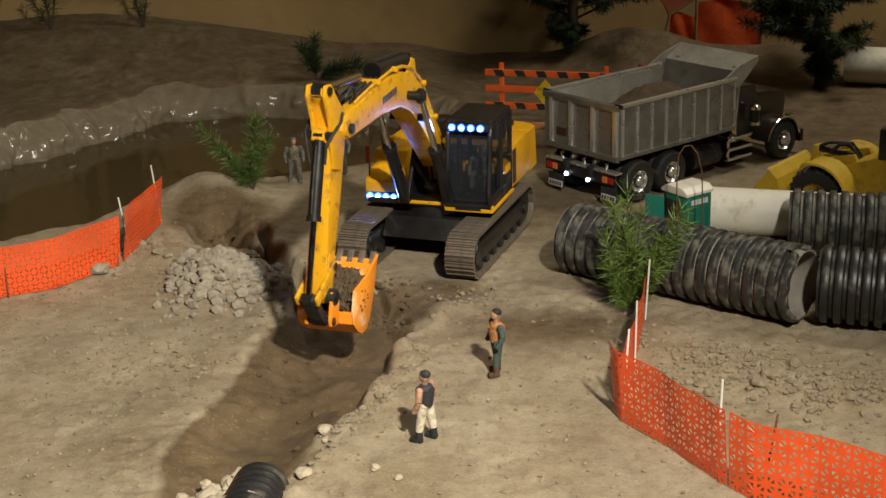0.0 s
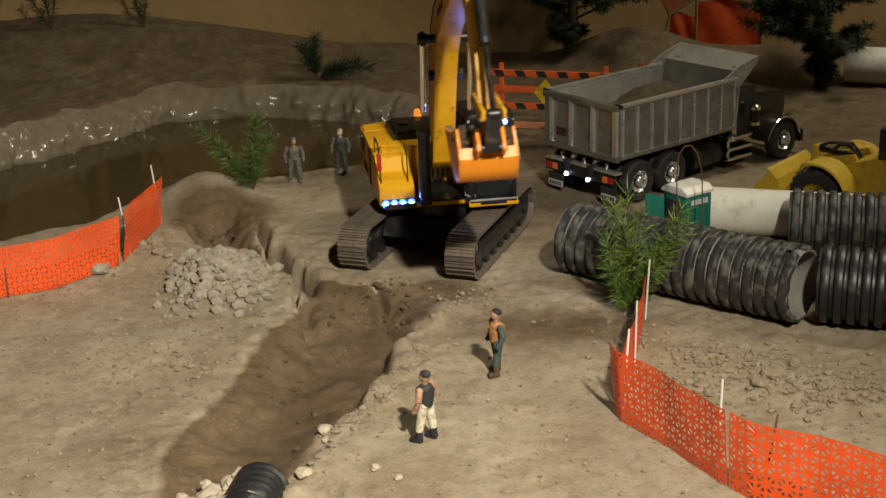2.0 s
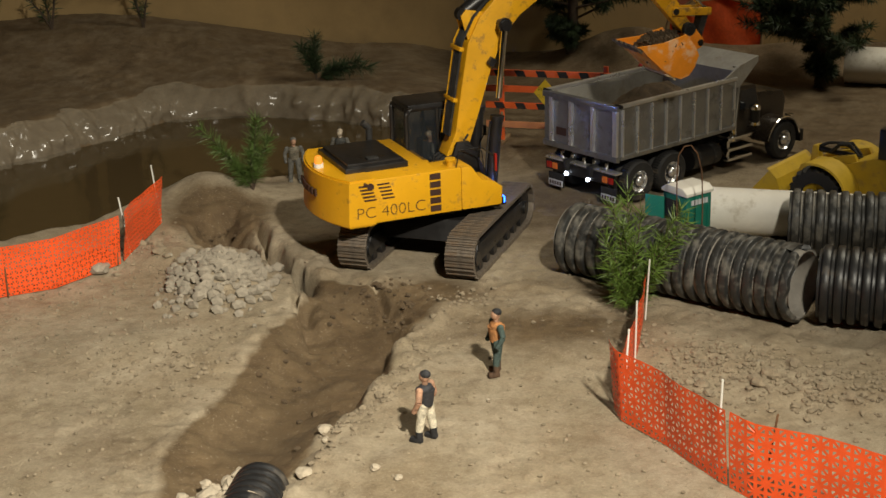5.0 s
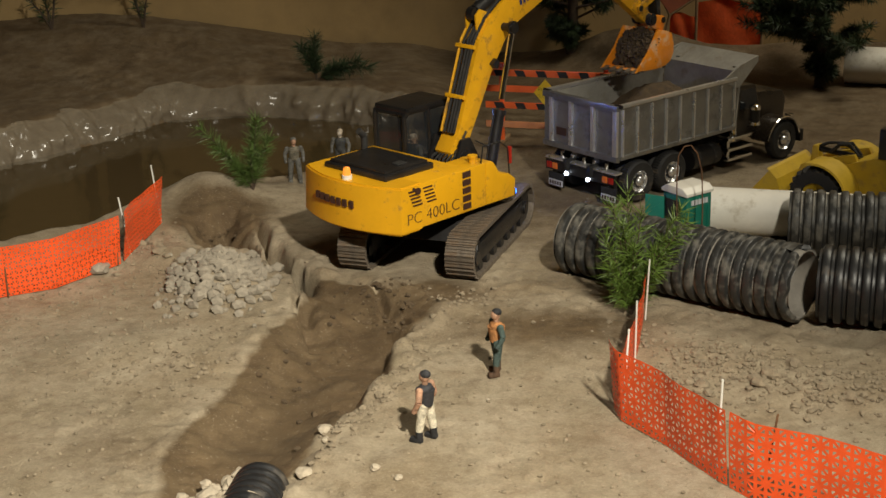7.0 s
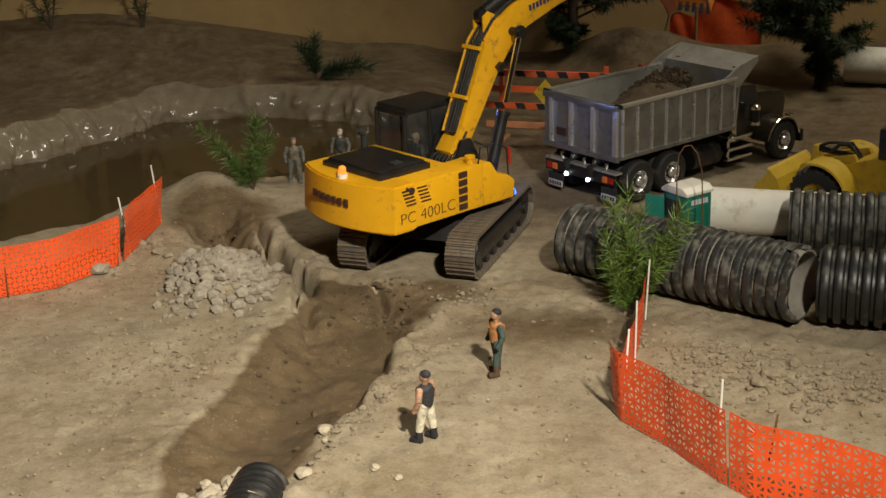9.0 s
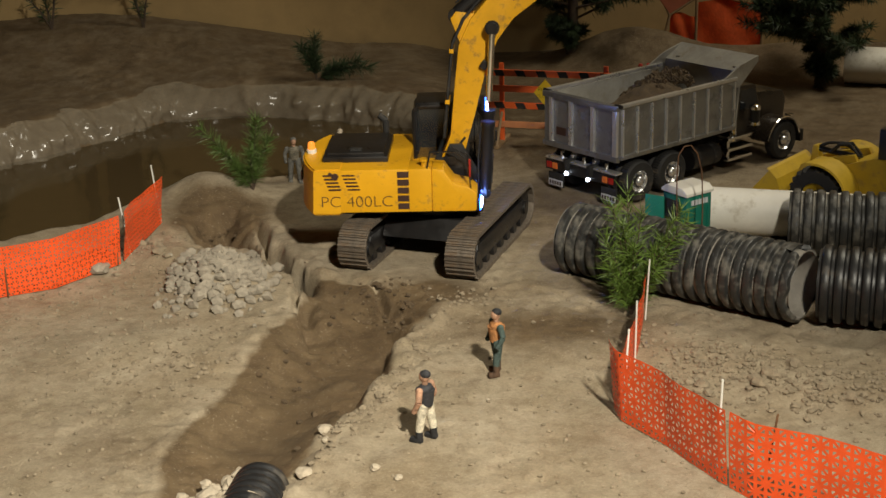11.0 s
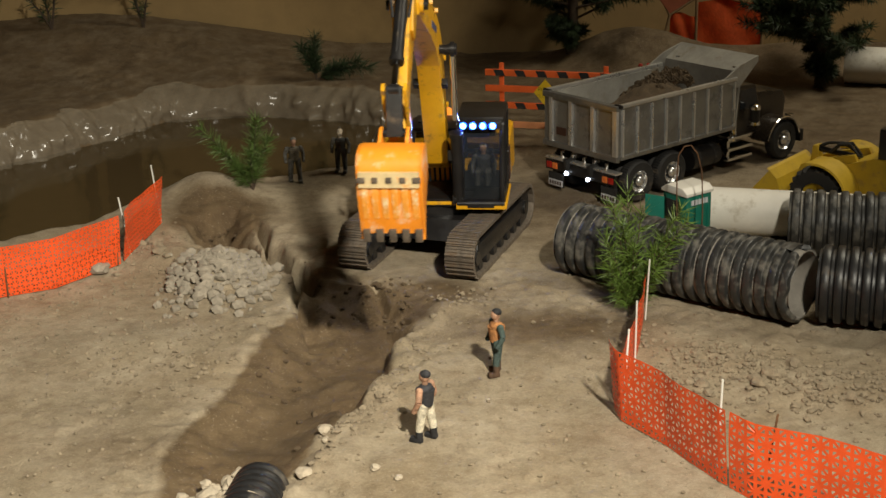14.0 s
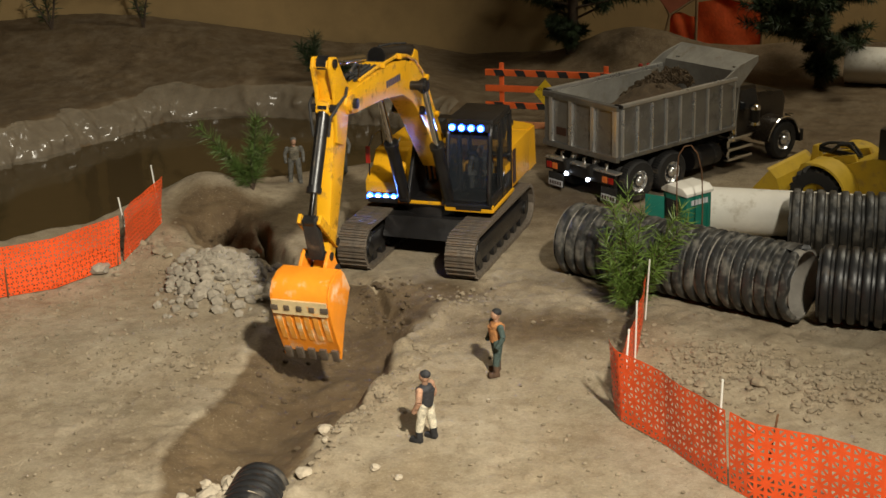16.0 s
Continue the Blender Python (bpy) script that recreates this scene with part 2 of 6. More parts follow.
def lettering(name, text, size, parent, m, material, label=""):
    cu = bpy.data.curves.new(name, "FONT")
    cu.body, cu.size, cu.extrude, cu.align_x, cu.align_y = text, size, 0.0004, "CENTER", "CENTER"
    cu.offset = -size * 0.022
    tmp = new(name, cu)
    dg = bpy.context.evaluated_depsgraph_get()
    me = bpy.data.meshes.new_from_object(tmp.evaluated_get(dg))
    bpy.data.objects.remove(tmp)
    me.materials.clear()
    me.materials.append(material)
    ob = share(name, me, parent, m)
    if label:
        ob["label"] = label
    return ob


def nz2(x, y, s, seed):
    """Smooth value noise on arrays, about -1 to 1, of cell size s."""
    g = np.random.RandomState(seed).rand(256, 256) * 2 - 1
    u, v = x / s + 97.3, y / s + 41.7
    i, j = np.floor(u).astype(int), np.floor(v).astype(int)
    fu, fv = u - i, v - j
    fu, fv = fu * fu * (3 - 2 * fu), fv * fv * (3 - 2 * fv)
    a, b = g[i % 256, j % 256], g[(i + 1) % 256, j % 256]
    c, d = g[i % 256, (j + 1) % 256], g[(i + 1) % 256, (j + 1) % 256]
    return (a * (1 - fu) + b * fu) * (1 - fv) + (c * (1 - fu) + d * fu) * fv


def inside(x, y, poly):
    """Signed distance to a closed outline, positive inside."""
    best = np.full(x.shape, 1e9)
    odd = np.zeros(x.shape, bool)
    for (ax, ay), (bx, by) in zip(poly, poly[1:] + poly[:1]):
        dx, dy = bx - ax, by - ay
        t = np.clip(((x - ax) * dx + (y - ay) * dy) / (dx * dx + dy * dy), 0, 1)
        best = np.minimum(best, np.hypot(x - ax - t * dx, y - ay - t * dy))
        cross = ((ay > y) != (by > y)) & (x < (bx - ax) * (y - ay) / ((by - ay) or 1e-12) + ax)
        odd ^= cross
    return np.where(odd, best, -best)


def step(a, b, v):
    t = np.clip((v - a) / (b - a), 0, 1)
    return t * t * (3 - 2 * t)


# ---- the ground ----
TRENCH = [(-0.19, 1.42), (-0.200, 1.56), (-0.196, 1.604), (-0.169, 1.693), (-0.116, 1.798), (-0.081, 1.936), (-0.058, 2.039),
          (-0.020, 2.163), (-0.046, 2.240), (-0.099, 2.284), (-0.165, 2.286), (-0.222, 2.335), (-0.252, 2.42), (-0.295, 2.535),
          (-0.345, 2.64), (-0.385, 2.715), (-0.44, 2.725), (-0.49, 2.66), (-0.49, 2.55), (-0.455, 2.475), (-0.36, 2.455), (-0.29, 2.36),
          (-0.238, 2.23), (-0.238, 2.13), (-0.279, 2.085), (-0.290, 1.99), (-0.297, 1.935), (-0.323, 1.837), (-0.355, 1.765), (-0.362, 1.68), (-0.352, 1.60), (-0.37, 1.42)]
POND = [(-2.4, 2.30), (-1.2, 2.42), (-0.86, 2.56), (-0.69, 2.68), (-0.575, 2.85), (-0.44, 2.91), (-0.30, 2.95), (-0.12, 3.02), (0.0, 3.12),
        (0.04, 3.34), (-0.105, 3.46), (-0.245, 3.53), (-0.46, 3.61), (-0.67, 3.58), (-0.79, 3.43), (-0.89, 3.29), (-1.0, 3.19), (-1.5, 3.0), (-2.4, 2.95)]
GASHES = [(-0.140, 2.190, -0.120, 2.176, 0.005, 0.016), (-0.112, 2.270, -0.099, 2.210, 0.006, 0.022), (-0.099, 2.208, -0.079, 2.181, 0.0065, 0.024),
          (-0.070, 2.150, -0.062, 2.120, 0.006, 0.018), (-0.236, 2.15, -0.246, 2.36, 0.0045, 0.022)]
MOUNDS = [(-0.462, 2.80, 0.085, 0.060, 0.050, 0), (-0.55, 2.66, 0.05, 0.09, 0.022, 0), (-0.62, 2.40, 0.13, 0.05, 0.016, 25),
          (-0.372, 2.285, 0.058, 0.075, 0.052, 20), (-0.47, 2.42, 0.05, 0.05, 0.02, 0), (0.52, 3.93, 0.20, 0.12, 0.10, 0),
          (0.95, 3.9, 0.25, 0.12, 0.05, 0), (0.55, 1.80, 0.16, 0.05, 0.014, -25), (0.42, 1.92, 0.10, 0.04, 0.010, -25),
          (-0.45, 2.05, 0.10, 0.06, 0.010, 10), (-0.12, 1.70, 0.03, 0.10, 0.008, -25), (0.02, 2.14, 0.05, 0.04, 0.008, 0)]


def ground_height(x, y):
    h = 0.006 * nz2(x, y, 0.22, 1) + 0.0016 * nz2(x, y, 0.07, 2)
    for cx, cy, sx, sy, hh, deg in MOUNDS:
        c, s = math.cos(radians(deg)), math.sin(radians(deg))
        u, v = (x - cx) * c + (y - cy) * s, -(x - cx) * s + (y - cy) * c
        h = h + hh * np.exp(-(u / sx) ** 2 - (v / sy) ** 2)
    # the bank behind the pond climbs towards the back wall and to one side
    lift = np.interp(x, [-1.0, -0.8, -0.5, -0.25, 0.05], [0.088, 0.082, 0.045, 0.0, -0.005])
    shore = inside(x, y, POND)
    h = h + lift * step(3.5, 4.15, y) * (1 + 0.25 * nz2(x, y, 0.3, 5)) + 0.040 * step(0.0, 0.05, -shore) * step(3.0, 3.2, y + 0.25 * (x + 0.6)) * step(0.12, -0.12, x)
    # flat pads on which the machines stand
    for cx, cy, r in ((0.0, 2.474, 0.25), (0.46, 2.86, 0.34)):
        h = h * step(r * 0.75, r * 1.2, np.hypot(x - cx, y - cy))
    sd = inside(x, y, TRENCH) + 0.010 * step(2.2, 2.35, y) * nz2(x, y, 0.050, 12) + 0.010 * nz2(x, y, 0.05, 3) + 0.004 * nz2(x, y, 0.018, 4)
    # the dug end climbs gently out towards the machine
    ramp = step(2.06, 2.20, y) * step(-0.235, -0.19, x)
    width = np.where(x < -0.17 - 0.25 * (y - 1.9), 0.085, 0.026)
    cut = step(0.0, width * (1 - ramp) + 0.115 * ramp, sd)
    floor_z = -0.030 - 0.032 * step(2.15, 2.36, y) * (1 - ramp) + 0.007 * nz2(x, y, 0.11, 6) + 0.003 * nz2(x, y, 0.03, 8)
    h = h * (1 - cut) + floor_z * cut
    # the cut faces are broken and fissured
    face = 4 * cut * (1 - cut) * step(2.05, 2.3, y) * (1 - ramp)
    h = h + face * (0.007 * nz2(x, y, 0.016, 21) + 0.012 * nz2(x, y, 0.045, 22) - 0.020 * step(0.55, 0.9, np.abs(nz2(x, y, 0.04, 23)) * 1.6))
    # short gashes torn by the bucket's teeth at the dug end
    for ax, ay, bx, by, wide, deep in GASHES:
        f = np.clip(((x - ax) * (bx - ax) + (y - ay) * (by - ay)) / ((bx - ax) ** 2 + (by - ay) ** 2), 0, 1)
        away = np.hypot(x - ax - f * (bx - ax), y - ay - f * (by - ay)) + 0.003 * nz2(x, y, 0.02, 33)
        h = h - deep * np.exp(-(away / wide) ** 2) + 0.10 * deep * np.exp(-((away - 2.4 * wide) / wide) ** 2)
    h = h + (0.0025 + 0.0055 * step(-0.25, -0.19, x)) * np.exp(-((sd + 0.012) / 0.014) ** 2) * (0.6 + nz2(x, y, 0.03, 9))
    pond = inside(x, y, POND) + 0.012 * nz2(x, y, 0.09, 7)
    h = h - 0.10 * step(-0.01, 0.06, pond)
    rough = 0.35 + 0.65 * np.maximum(step(-0.06, 0.0, sd) * step(0.05, 0.0, sd), step(0.1, 0.7, nz2(x, y, 0.16, 31)))
    crumble = rough * (0.0026 * nz2(x, y, 0.022, 10) + 0.0022 * nz2(x, y, 0.012, 11))
    return h + crumble, sd, pond


def axis(stretches):
    out = []
    for a, b, s in stretches:
        out.append(np.arange(a, b - s * 0.3, s))
    return np.concatenate(out + [[stretches[-1][1]]])


def build_ground():
    xs = axis([(-3.0, -1.2, 0.15), (-1.2, -0.95, 0.02), (-0.95, 0.80, 0.0052), (0.80, 1.3, 0.015), (1.3, 3.0, 0.15)])
    ys = axis([(-2.0, 1.2, 0.2), (1.2, 1.42, 0.02), (1.42, 2.95, 0.0055), (2.95, 4.14, 0.013)])
    X, Y = np.meshgrid(xs, ys)
    Z, sd, pond = ground_height(X, Y)
    nx, ny = len(xs), len(ys)
    me = bpy.data.meshes.new("ground")
    me.vertices.add(nx * ny)
    me.vertices.foreach_set("co", np.stack([X, Y, Z], -1).astype(np.float32).ravel())
    i = (np.arange(ny - 1)[:, None] * nx + np.arange(nx - 1)[None, :]).ravel()
    quads = np.stack([i, i + 1, i + nx + 1, i + nx], -1).astype(np.int32)
    me.loops.add(quads.size)
    me.loops.foreach_set("vertex_index", quads.ravel())
    me.polygons.add(len(quads))
    me.polygons.foreach_set("loop_start", np.arange(0, quads.size, 4, dtype=np.int32))
    me.update(calc_edges=True)
    me.polygons.foreach_set("use_smooth", [True] * len(quads))
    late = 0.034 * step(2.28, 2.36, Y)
    wet_and_shade = step(-0.008, 0.020, sd - late)
    wet_and_shade = np.maximum(wet_and_shade, 0.85 * np.exp(-((X + 0.02) / 0.11) ** 2 - ((Y - 2.23) / 0.09) ** 2))
    wet_and_shade = np.maximum(wet_and_shade, 0.80 * np.exp(-((X - 0.17) / 0.19) ** 2 - ((Y - 2.06) / 0.10) ** 2))
    wet_and_shade = np.maximum(wet_and_shade, 0.60 * np.exp(-((X - 0.20) / 0.36) ** 2 - ((Y - 2.66) / 0.34) ** 2))
    wet_and_shade = np.maximum(wet_and_shade, 0.66 * step(2.6, 3.1, Y))
    # hollow by the mound: moist earth, with its shade painted in the same brown
    wet_and_shade = np.maximum(wet_and_shade, 0.95 * np.exp(-((X + 0.425) / 0.105) ** 4 - ((Y - 2.68) / 0.100) ** 4))
    wet_and_shade = np.maximum(wet_and_shade, 0.45 * np.exp(-((X + 0.42) / 0.10) ** 2 - ((Y - 1.70) / 0.12) ** 2))
    wet_and_shade = np.maximum(wet_and_shade, 0.9 * step(-0.03, 0.02, pond))
    at = me.attributes.new("moisture_and_shade", "FLOAT", "POINT")
    at.data.foreach_set("value", wet_and_shade.astype(np.float32).ravel())
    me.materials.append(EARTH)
    tagged(new("ground", me), "dry tan earth with a dug brown trench and pond bank", "ground", kind="structure")


build_ground()


def height_at(x, y):
    return float(ground_height(np.array([x]), np.array([y]))[0][0])


def build_room():
    wall = mat("tan_backdrop_wall", (0.37, 0.250, 0.108), 0.8, 0, 0.22, 1.6, 0.12, 30, (0.20, 0.135, 0.065), 0.30, 1.1)
    paint = mat("plain_room_paint", (0.17, 0.145, 0.11), 0.8, 0, 0.1, 3, 0.05, 60)
    for name, c, s, mm, label in (
            ("wall_north", (0, 4.2, 1.0), (6.2, 0.1, 3.0), wall, "tan painted backdrop wall with brown blotches"),
            ("wall_south", (0, -2.05, 1.0), (6.2, 0.1, 3.0), paint, "plain painted room wall"),
            ("wall_east", (3.05, 1.05, 1.0), (0.1, 6.1, 3.0), paint, "plain painted room wall"),
            ("wall_west", (-3.05, 1.05, 1.0), (0.1, 6.1, 3.0), paint, "plain painted room wall"),
            ("ceiling", (0, 1.05, 2.55), (6.2, 6.4, 0.1), paint, "plain painted ceiling")):
        bm = bmesh.new()
        box(bm, c, s)
        tagged(part(name, bm, mm, smooth=False), label, "ceiling" if name == "ceiling" else "wall", kind="structure")


build_room()


def build_water():
    bm = bmesh.new()
    outline = [(-2.4, 2.2), (-1.1, 2.3), (-0.8, 2.5), (-0.62, 2.64), (-0.53, 2.82), (-0.30, 2.90), (0.04, 3.0), (0.10, 3.36), (-0.10, 3.50),
               (-0.24, 3.57), (-0.46, 3.65), (-0.69, 3.62), (-0.83, 3.47), (-0.93, 3.33), (-1.05, 3.24), (-1.5, 3.06), (-2.4, 3.0)]
    bm.faces.new([bm.verts.new((x, y, -0.030)) for x, y in outline])
    tagged(part("water", bm, WATER, smooth=False), "still muddy brown pond water", "water", kind="structure")
    # the liner: a crumpled clear sheet along the far bank
    bm = bmesh.new()
    line = [(-1.6, 2.98), (-1.25, 3.06), (-0.98, 3.155), (-0.88, 3.26), (-0.778, 3.40), (-0.669, 3.55), (-0.461, 3.583), (-0.245, 3.50), (-0.105, 3.428), (0.03, 3.33)]
    rows = []
    for k in range(241):
        u = k / 240 * (len(line) - 1)
        i = min(int(u), len(line) - 2)
        a, b = Vector(line[i]), Vector(line[i + 1])
        q = a.lerp(b, u - i)
        nrm = Vector((-(b - a).y, (b - a).x)).normalized()
        row = []
        for j in range(13):
            v = j / 12
            fold = 0.013 * (abs(math.sin(k * 0.15 + 2 * math.sin(k * 0.07))) - 0.5) * (0.35 + v) + 0.028 * noise.noise((k * 0.09, j * 0.10, 2.0)) + 0.016 * noise.noise((k * 0.34, j * 0.24, 5.0))
            high = 0.078 + 0.030 * max(0.0, 1 - k / 110) + 0.020 * noise.noise((k * 0.07, 0.0, 7.0))
            off = -0.010 + 0.055 * v * v + fold
            row.append(bm.verts.new((q.x + nrm.x * off, q.y + nrm.y * off, -0.036 + high * v ** 0.8)))
        rows.append(row)
    for p, q in zip(rows, rows[1:]):
        for j in range(12):
            bm.faces.new((p[j], q[j], q[j + 1], p[j + 1]))
    ob = part("pond_liner", bm, LINER)
    tagged(ob, "crumpled clear plastic sheet lining the pond bank", "plastic sheet")


build_water()


def build_mirrored_strips():
    """Unseen dark strips, added high on the back wall to give the pond trunk reflections."""
    for x, w in ((-1.022, 0.034), (-0.922, 0.102)):
        bm = bmesh.new()
        box(bm, (x, 4.141, 0.40), (w, 0.016, 0.41), bevel=0.003)
        tagged(part("board", bm, BARK, None, smooth=False), "unseen dark strip added to be mirrored in the pond", "board", "boards on the wall")


build_mirrored_strips()

# ---- excavator ----
EX = (0.0, 2.474)
BX, BY, BZ = 0.0217, -0.0010, 0.1640      # boom foot in the house
LB, LA = 0.4778, 0.2400                   # boom and arm, pin to pin
KX, KZ = 0.2260, 0.0800                   # boom cylinder pin on the boom
TX, TZ = -0.0450, 0.0660                  # arm cylinder pin on the arm

excavator = thing("excavator", pose(EX[0], EX[1], 0), "yellow crawler excavator model with orange bucket on the bare earth", "excavator")


def build_tracks():
    length, r, wide = 0.354, 0.0345, 0.051
    straight = length - 2 * r
    bm = bmesh.new()
    box(bm, (0, 0, 0.0), (0.0172, wide, 0.005), bevel=0.0008)
    box(bm, (0.0055, 0, 0.0035), (0.0022, wide, 0.0035))
    box(bm, (-0.0055, 0, 0.0035), (0.0022, wide, 0.0035))
    box(bm, (0.0, 0, 0.0030), (0.0018, wide, 0.0028))
    shoe = mesh_of(bm, "track_shoe", STEEL)
    total = 2 * straight + 2 * math.pi * r
    count = 46
    turn = radians(-109.8)
    for side in (1, -1):
        bm = bmesh.new()
        # side frame, idler, sprocket and rollers
        prism(bm, [(-0.135, 0.022), (0.135, 0.022), (0.143, 0.035), (0.135, 0.054), (-0.135, 0.054), (-0.143, 0.035)], -0.018, 0.018, 0.002)
        for x in (-straight / 2, straight / 2):
            rod(bm, (x, -0.016, r), (x, 0.016, r), 0.031, n=24)
            rod(bm, (x, -0.021, r), (x, 0.021, r), 0.012, n=16)
        for i in range(7):
            rod(bm, (-0.12 + 0.04 * i, -0.018, 0.014), (-0.12 + 0.04 * i, 0.018, 0.014), 0.0095, n=14)
        m = Matrix.Rotation(turn, 4, "Z") @ Matrix.Translation((0.009, side * 0.0955, 0.0))
        track = part("track", bm, BLACK, excavator, "black track frame with worn steel shoes", m)
        for i in range(count):
            s = total * i / count
            if s < straight:
                q = Matrix.Translation((-straight / 2 + s, 0, 2 * r)) @ pose(0, 0, 0)
            elif s < straight + math.pi * r:
                a = (s - straight) / r
                q = Matrix.Translation((straight / 2 + r * math.sin(a), 0, r + r * math.cos(a))) @ Matrix.Rotation(a, 4, "Y")
            elif s < 2 * straight + math.pi * r:
                q = Matrix.Translation((straight / 2 - (s - straight - math.pi * r), 0, 0.0)) @ Matrix.Rotation(math.pi, 4, "Y")
            else:
                a = math.pi + (s - 2 * straight - math.pi * r) / r
                q = Matrix.Translation((-straight / 2 + r * math.sin(a), 0, r + r * math.cos(a))) @ Matrix.Rotation(a, 4, "Y")
            share("shoe", shoe, track, Matrix.Translation((0, 0, 0.0055)) @ q)
    bm = bmesh.new()
    prism(bm, [(-0.10, 0.040), (0.10, 0.040), (0.08, 0.074), (-0.08, 0.074)], -0.075, 0.075, 0.003)
    rod(bm, (0, 0, 0.07), (0, 0, 0.096), 0.07, n=32)
    part("car_body", bm, BLACK, excavator, "black centre frame with slew ring", Matrix.Rotation(turn, 4, "Z"))


build_tracks()


def build_house():
    bm = bmesh.new()
    box(bm, (-0.06, 0, 0.098), (0.27, 0.22, 0.010), bevel=0.002)
    box(bm, (0.045, 0.0, 0.100), (0.05, 0.12, 0.008), bevel=0.001)
    house = part("house", bm, BLACK, excavator, "black turntable deck carrying body and cab")
    # counterweight: bowed back
    bm = bmesh.new()
    out = []
    for i in range(13):
        y = -0.118 + 0.236 * i / 12
        out.append((-0.212 - 0.030 * (1 - (y / 0.118) ** 2), y))
    out += [(-0.165, 0.118), (-0.165, -0.118)]
    low = [bm.verts.new((x, y, 0.093)) for x, y in out]
    top = [bm.verts.new((x + 0.004, y * 0.985, 0.173)) for x, y in out]
    bm.faces.new(low), bm.faces.new(top[::-1])
    for i in range(len(out)):
        j = (i + 1) % len(out)
        bm.faces.new((low[i], top[i], top[j], low[j]))
    bmesh.ops.recalc_face_normals(bm, faces=bm.faces)
    bmesh.ops.bevel(bm, geom=[e for e in bm.edges if abs(e.verts[0].co.z - e.verts[1].co.z) < 0.001], offset=0.003, segments=2, affect="EDGES")
    cw = part("counterweight", bm, YELLOW, house, "yellow bowed counterweight")
    # plain bars where the maker's name stands on the back
    bm = bmesh.new()
    for i in range(7):
        y = 0.056 - i * 0.0145
        x = -0.212 - 0.030 * (1 - (y / 0.118) ** 2)
        box(bm, (x - 0.0002, y, 0.138), (0.003, 0.0085, 0.012))
    part("marking", bm, DECAL, cw, "dark plain marking bars")
    # engine body behind the boom, both sides
    bm = bmesh.new()
    box(bm, (-0.1075, 0.0, 0.1345), (0.118, 0.2345, 0.075), bevel=0.003)
    box(bm, (-0.030, -0.0885, 0.1345), (0.040, 0.057, 0.075), bevel=0.003)
    box(bm, (-0.030, 0.07, 0.122), (0.040, 0.09, 0.05), bevel=0.003)
    body = part("engine_body", bm, YELLOW, house, "yellow engine housing")
    bm = bmesh.new()
    box(bm, (-0.142, 0.005, 0.176), (0.112, 0.150, 0.012), bevel=0.003)
    box(bm, (-0.142, 0.005, 0.184), (0.098, 0.134, 0.006), bevel=0.002)
    hood = part("engine_hood", bm, BLACK, house, "black raised engine hood")
    bm = bmesh.new()
    box(bm, (-0.142, -0.045, 0.1885), (0.02, 0.016, 0.003), bevel=0.001)
    part("hood_latch", bm, BLACK_MATT, hood)
    # louvres on the right side: a column of five, and slanting bars
    bm = bmesh.new()
    for i in range(5):
        box(bm, (-0.058, -0.1176, 0.108 + i * 0.0138), (0.019, 0.0022, 0.0100))
    part("louvre", bm, DECAL, body, "dark side louvres")
    bm = bmesh.new()
    box(bm, (-0.058, 0.1176, 0.135), (0.017, 0.0022, 0.06))
    part("louvre", bm, DECAL, body, "dark side louvres")
    for k in range(2):
        for i in range(5):
            bm = bmesh.new()
            box(bm, (-0.182 + k * 0.032 + i * 0.0022, -0.1176, 0.163 - i * 0.0062), (0.021, 0.002, 0.0022))
            part("slot", bm, DECAL, body)
    bm = bmesh.new()
    rod(bm, (-0.172, -0.1165, 0.161), (-0.172, -0.1195, 0.161), 0.006, n=8)
    box(bm, (-0.177, -0.118, 0.164), (0.014, 0.002, 0.004), Matrix.Rotation(0.5, 4, "Y"))
    part("badge", bm, DECAL, body, "worn dark badge")
    lettering("model_number", "PC 400LC", 0.0290, body, Matrix.Translation((-0.137, -0.1178, 0.116)) @ pose(0, 0, 0, 90, 0, 0) @ Matrix.Diagonal((1.02, 0.95, 1, 1)),
              DECAL, "thin hand-drawn dark lettering")
    # right front box with sloping top, stepping down to the lamps
    bm = bmesh.new()
    prism(bm, [(-0.010, 0.097), (0.064, 0.097), (0.066, 0.128), (0.050, 0.140), (0.026, 0.146), (0.010, 0.170), (-0.010, 0.172)], -0.117, -0.056, 0.003)
    fb = part("front_box", bm, YELLOW, house, "yellow stepped fuel tank box")
    bm = bmesh.new()
    rod(bm, (-0.022, -0.098, 0.170), (-0.022, -0.098, 0.181), 0.0065, n=14)
    rod(bm, (-0.022, -0.098, 0.181), (-0.022, -0.098, 0.185), 0.009, n=14)
    part("filler_cap", bm, YELLOW, house)
    bm = bmesh.new()
    box(bm, (0.066, -0.086, 0.1025), (0.006, 0.056, 0.013), bevel=0.001)
    bar = part("light_bar", bm, BLACK, house)
    for i in range(4):
        bm = bmesh.new()
        rod(bm, (0.068, -0.107 + i * 0.0145, 0.1025), (0.0715, -0.107 + i * 0.0145, 0.1025), 0.0066, n=16)
        # the disc stands in for the blue glare about the bulb
        lens = part("lamp", bm, LED_HALO, bar, "blue lamp disc, the bulb's halo put into its glow")
        bm = bmesh.new()
        ball(bm, (0.0715, -0.107 + i * 0.0145, 0.1025), 0.0036, (0.6, 1, 1), 2)
        part("bulb", bm, LED, bar, "bright blue-white bulb")
    # handrail
    bm = bmesh.new()
    hose(bm, [(0.055, -0.112, 0.135), (0.050, -0.113, 0.185), (0.030, -0.113, 0.200), (-0.012, -0.113, 0.200), (-0.018, -0.113, 0.170)], 0.0013)
    part("handrail", bm, BLACK, house, "thin dark wire handrail")
    bm = bmesh.new()
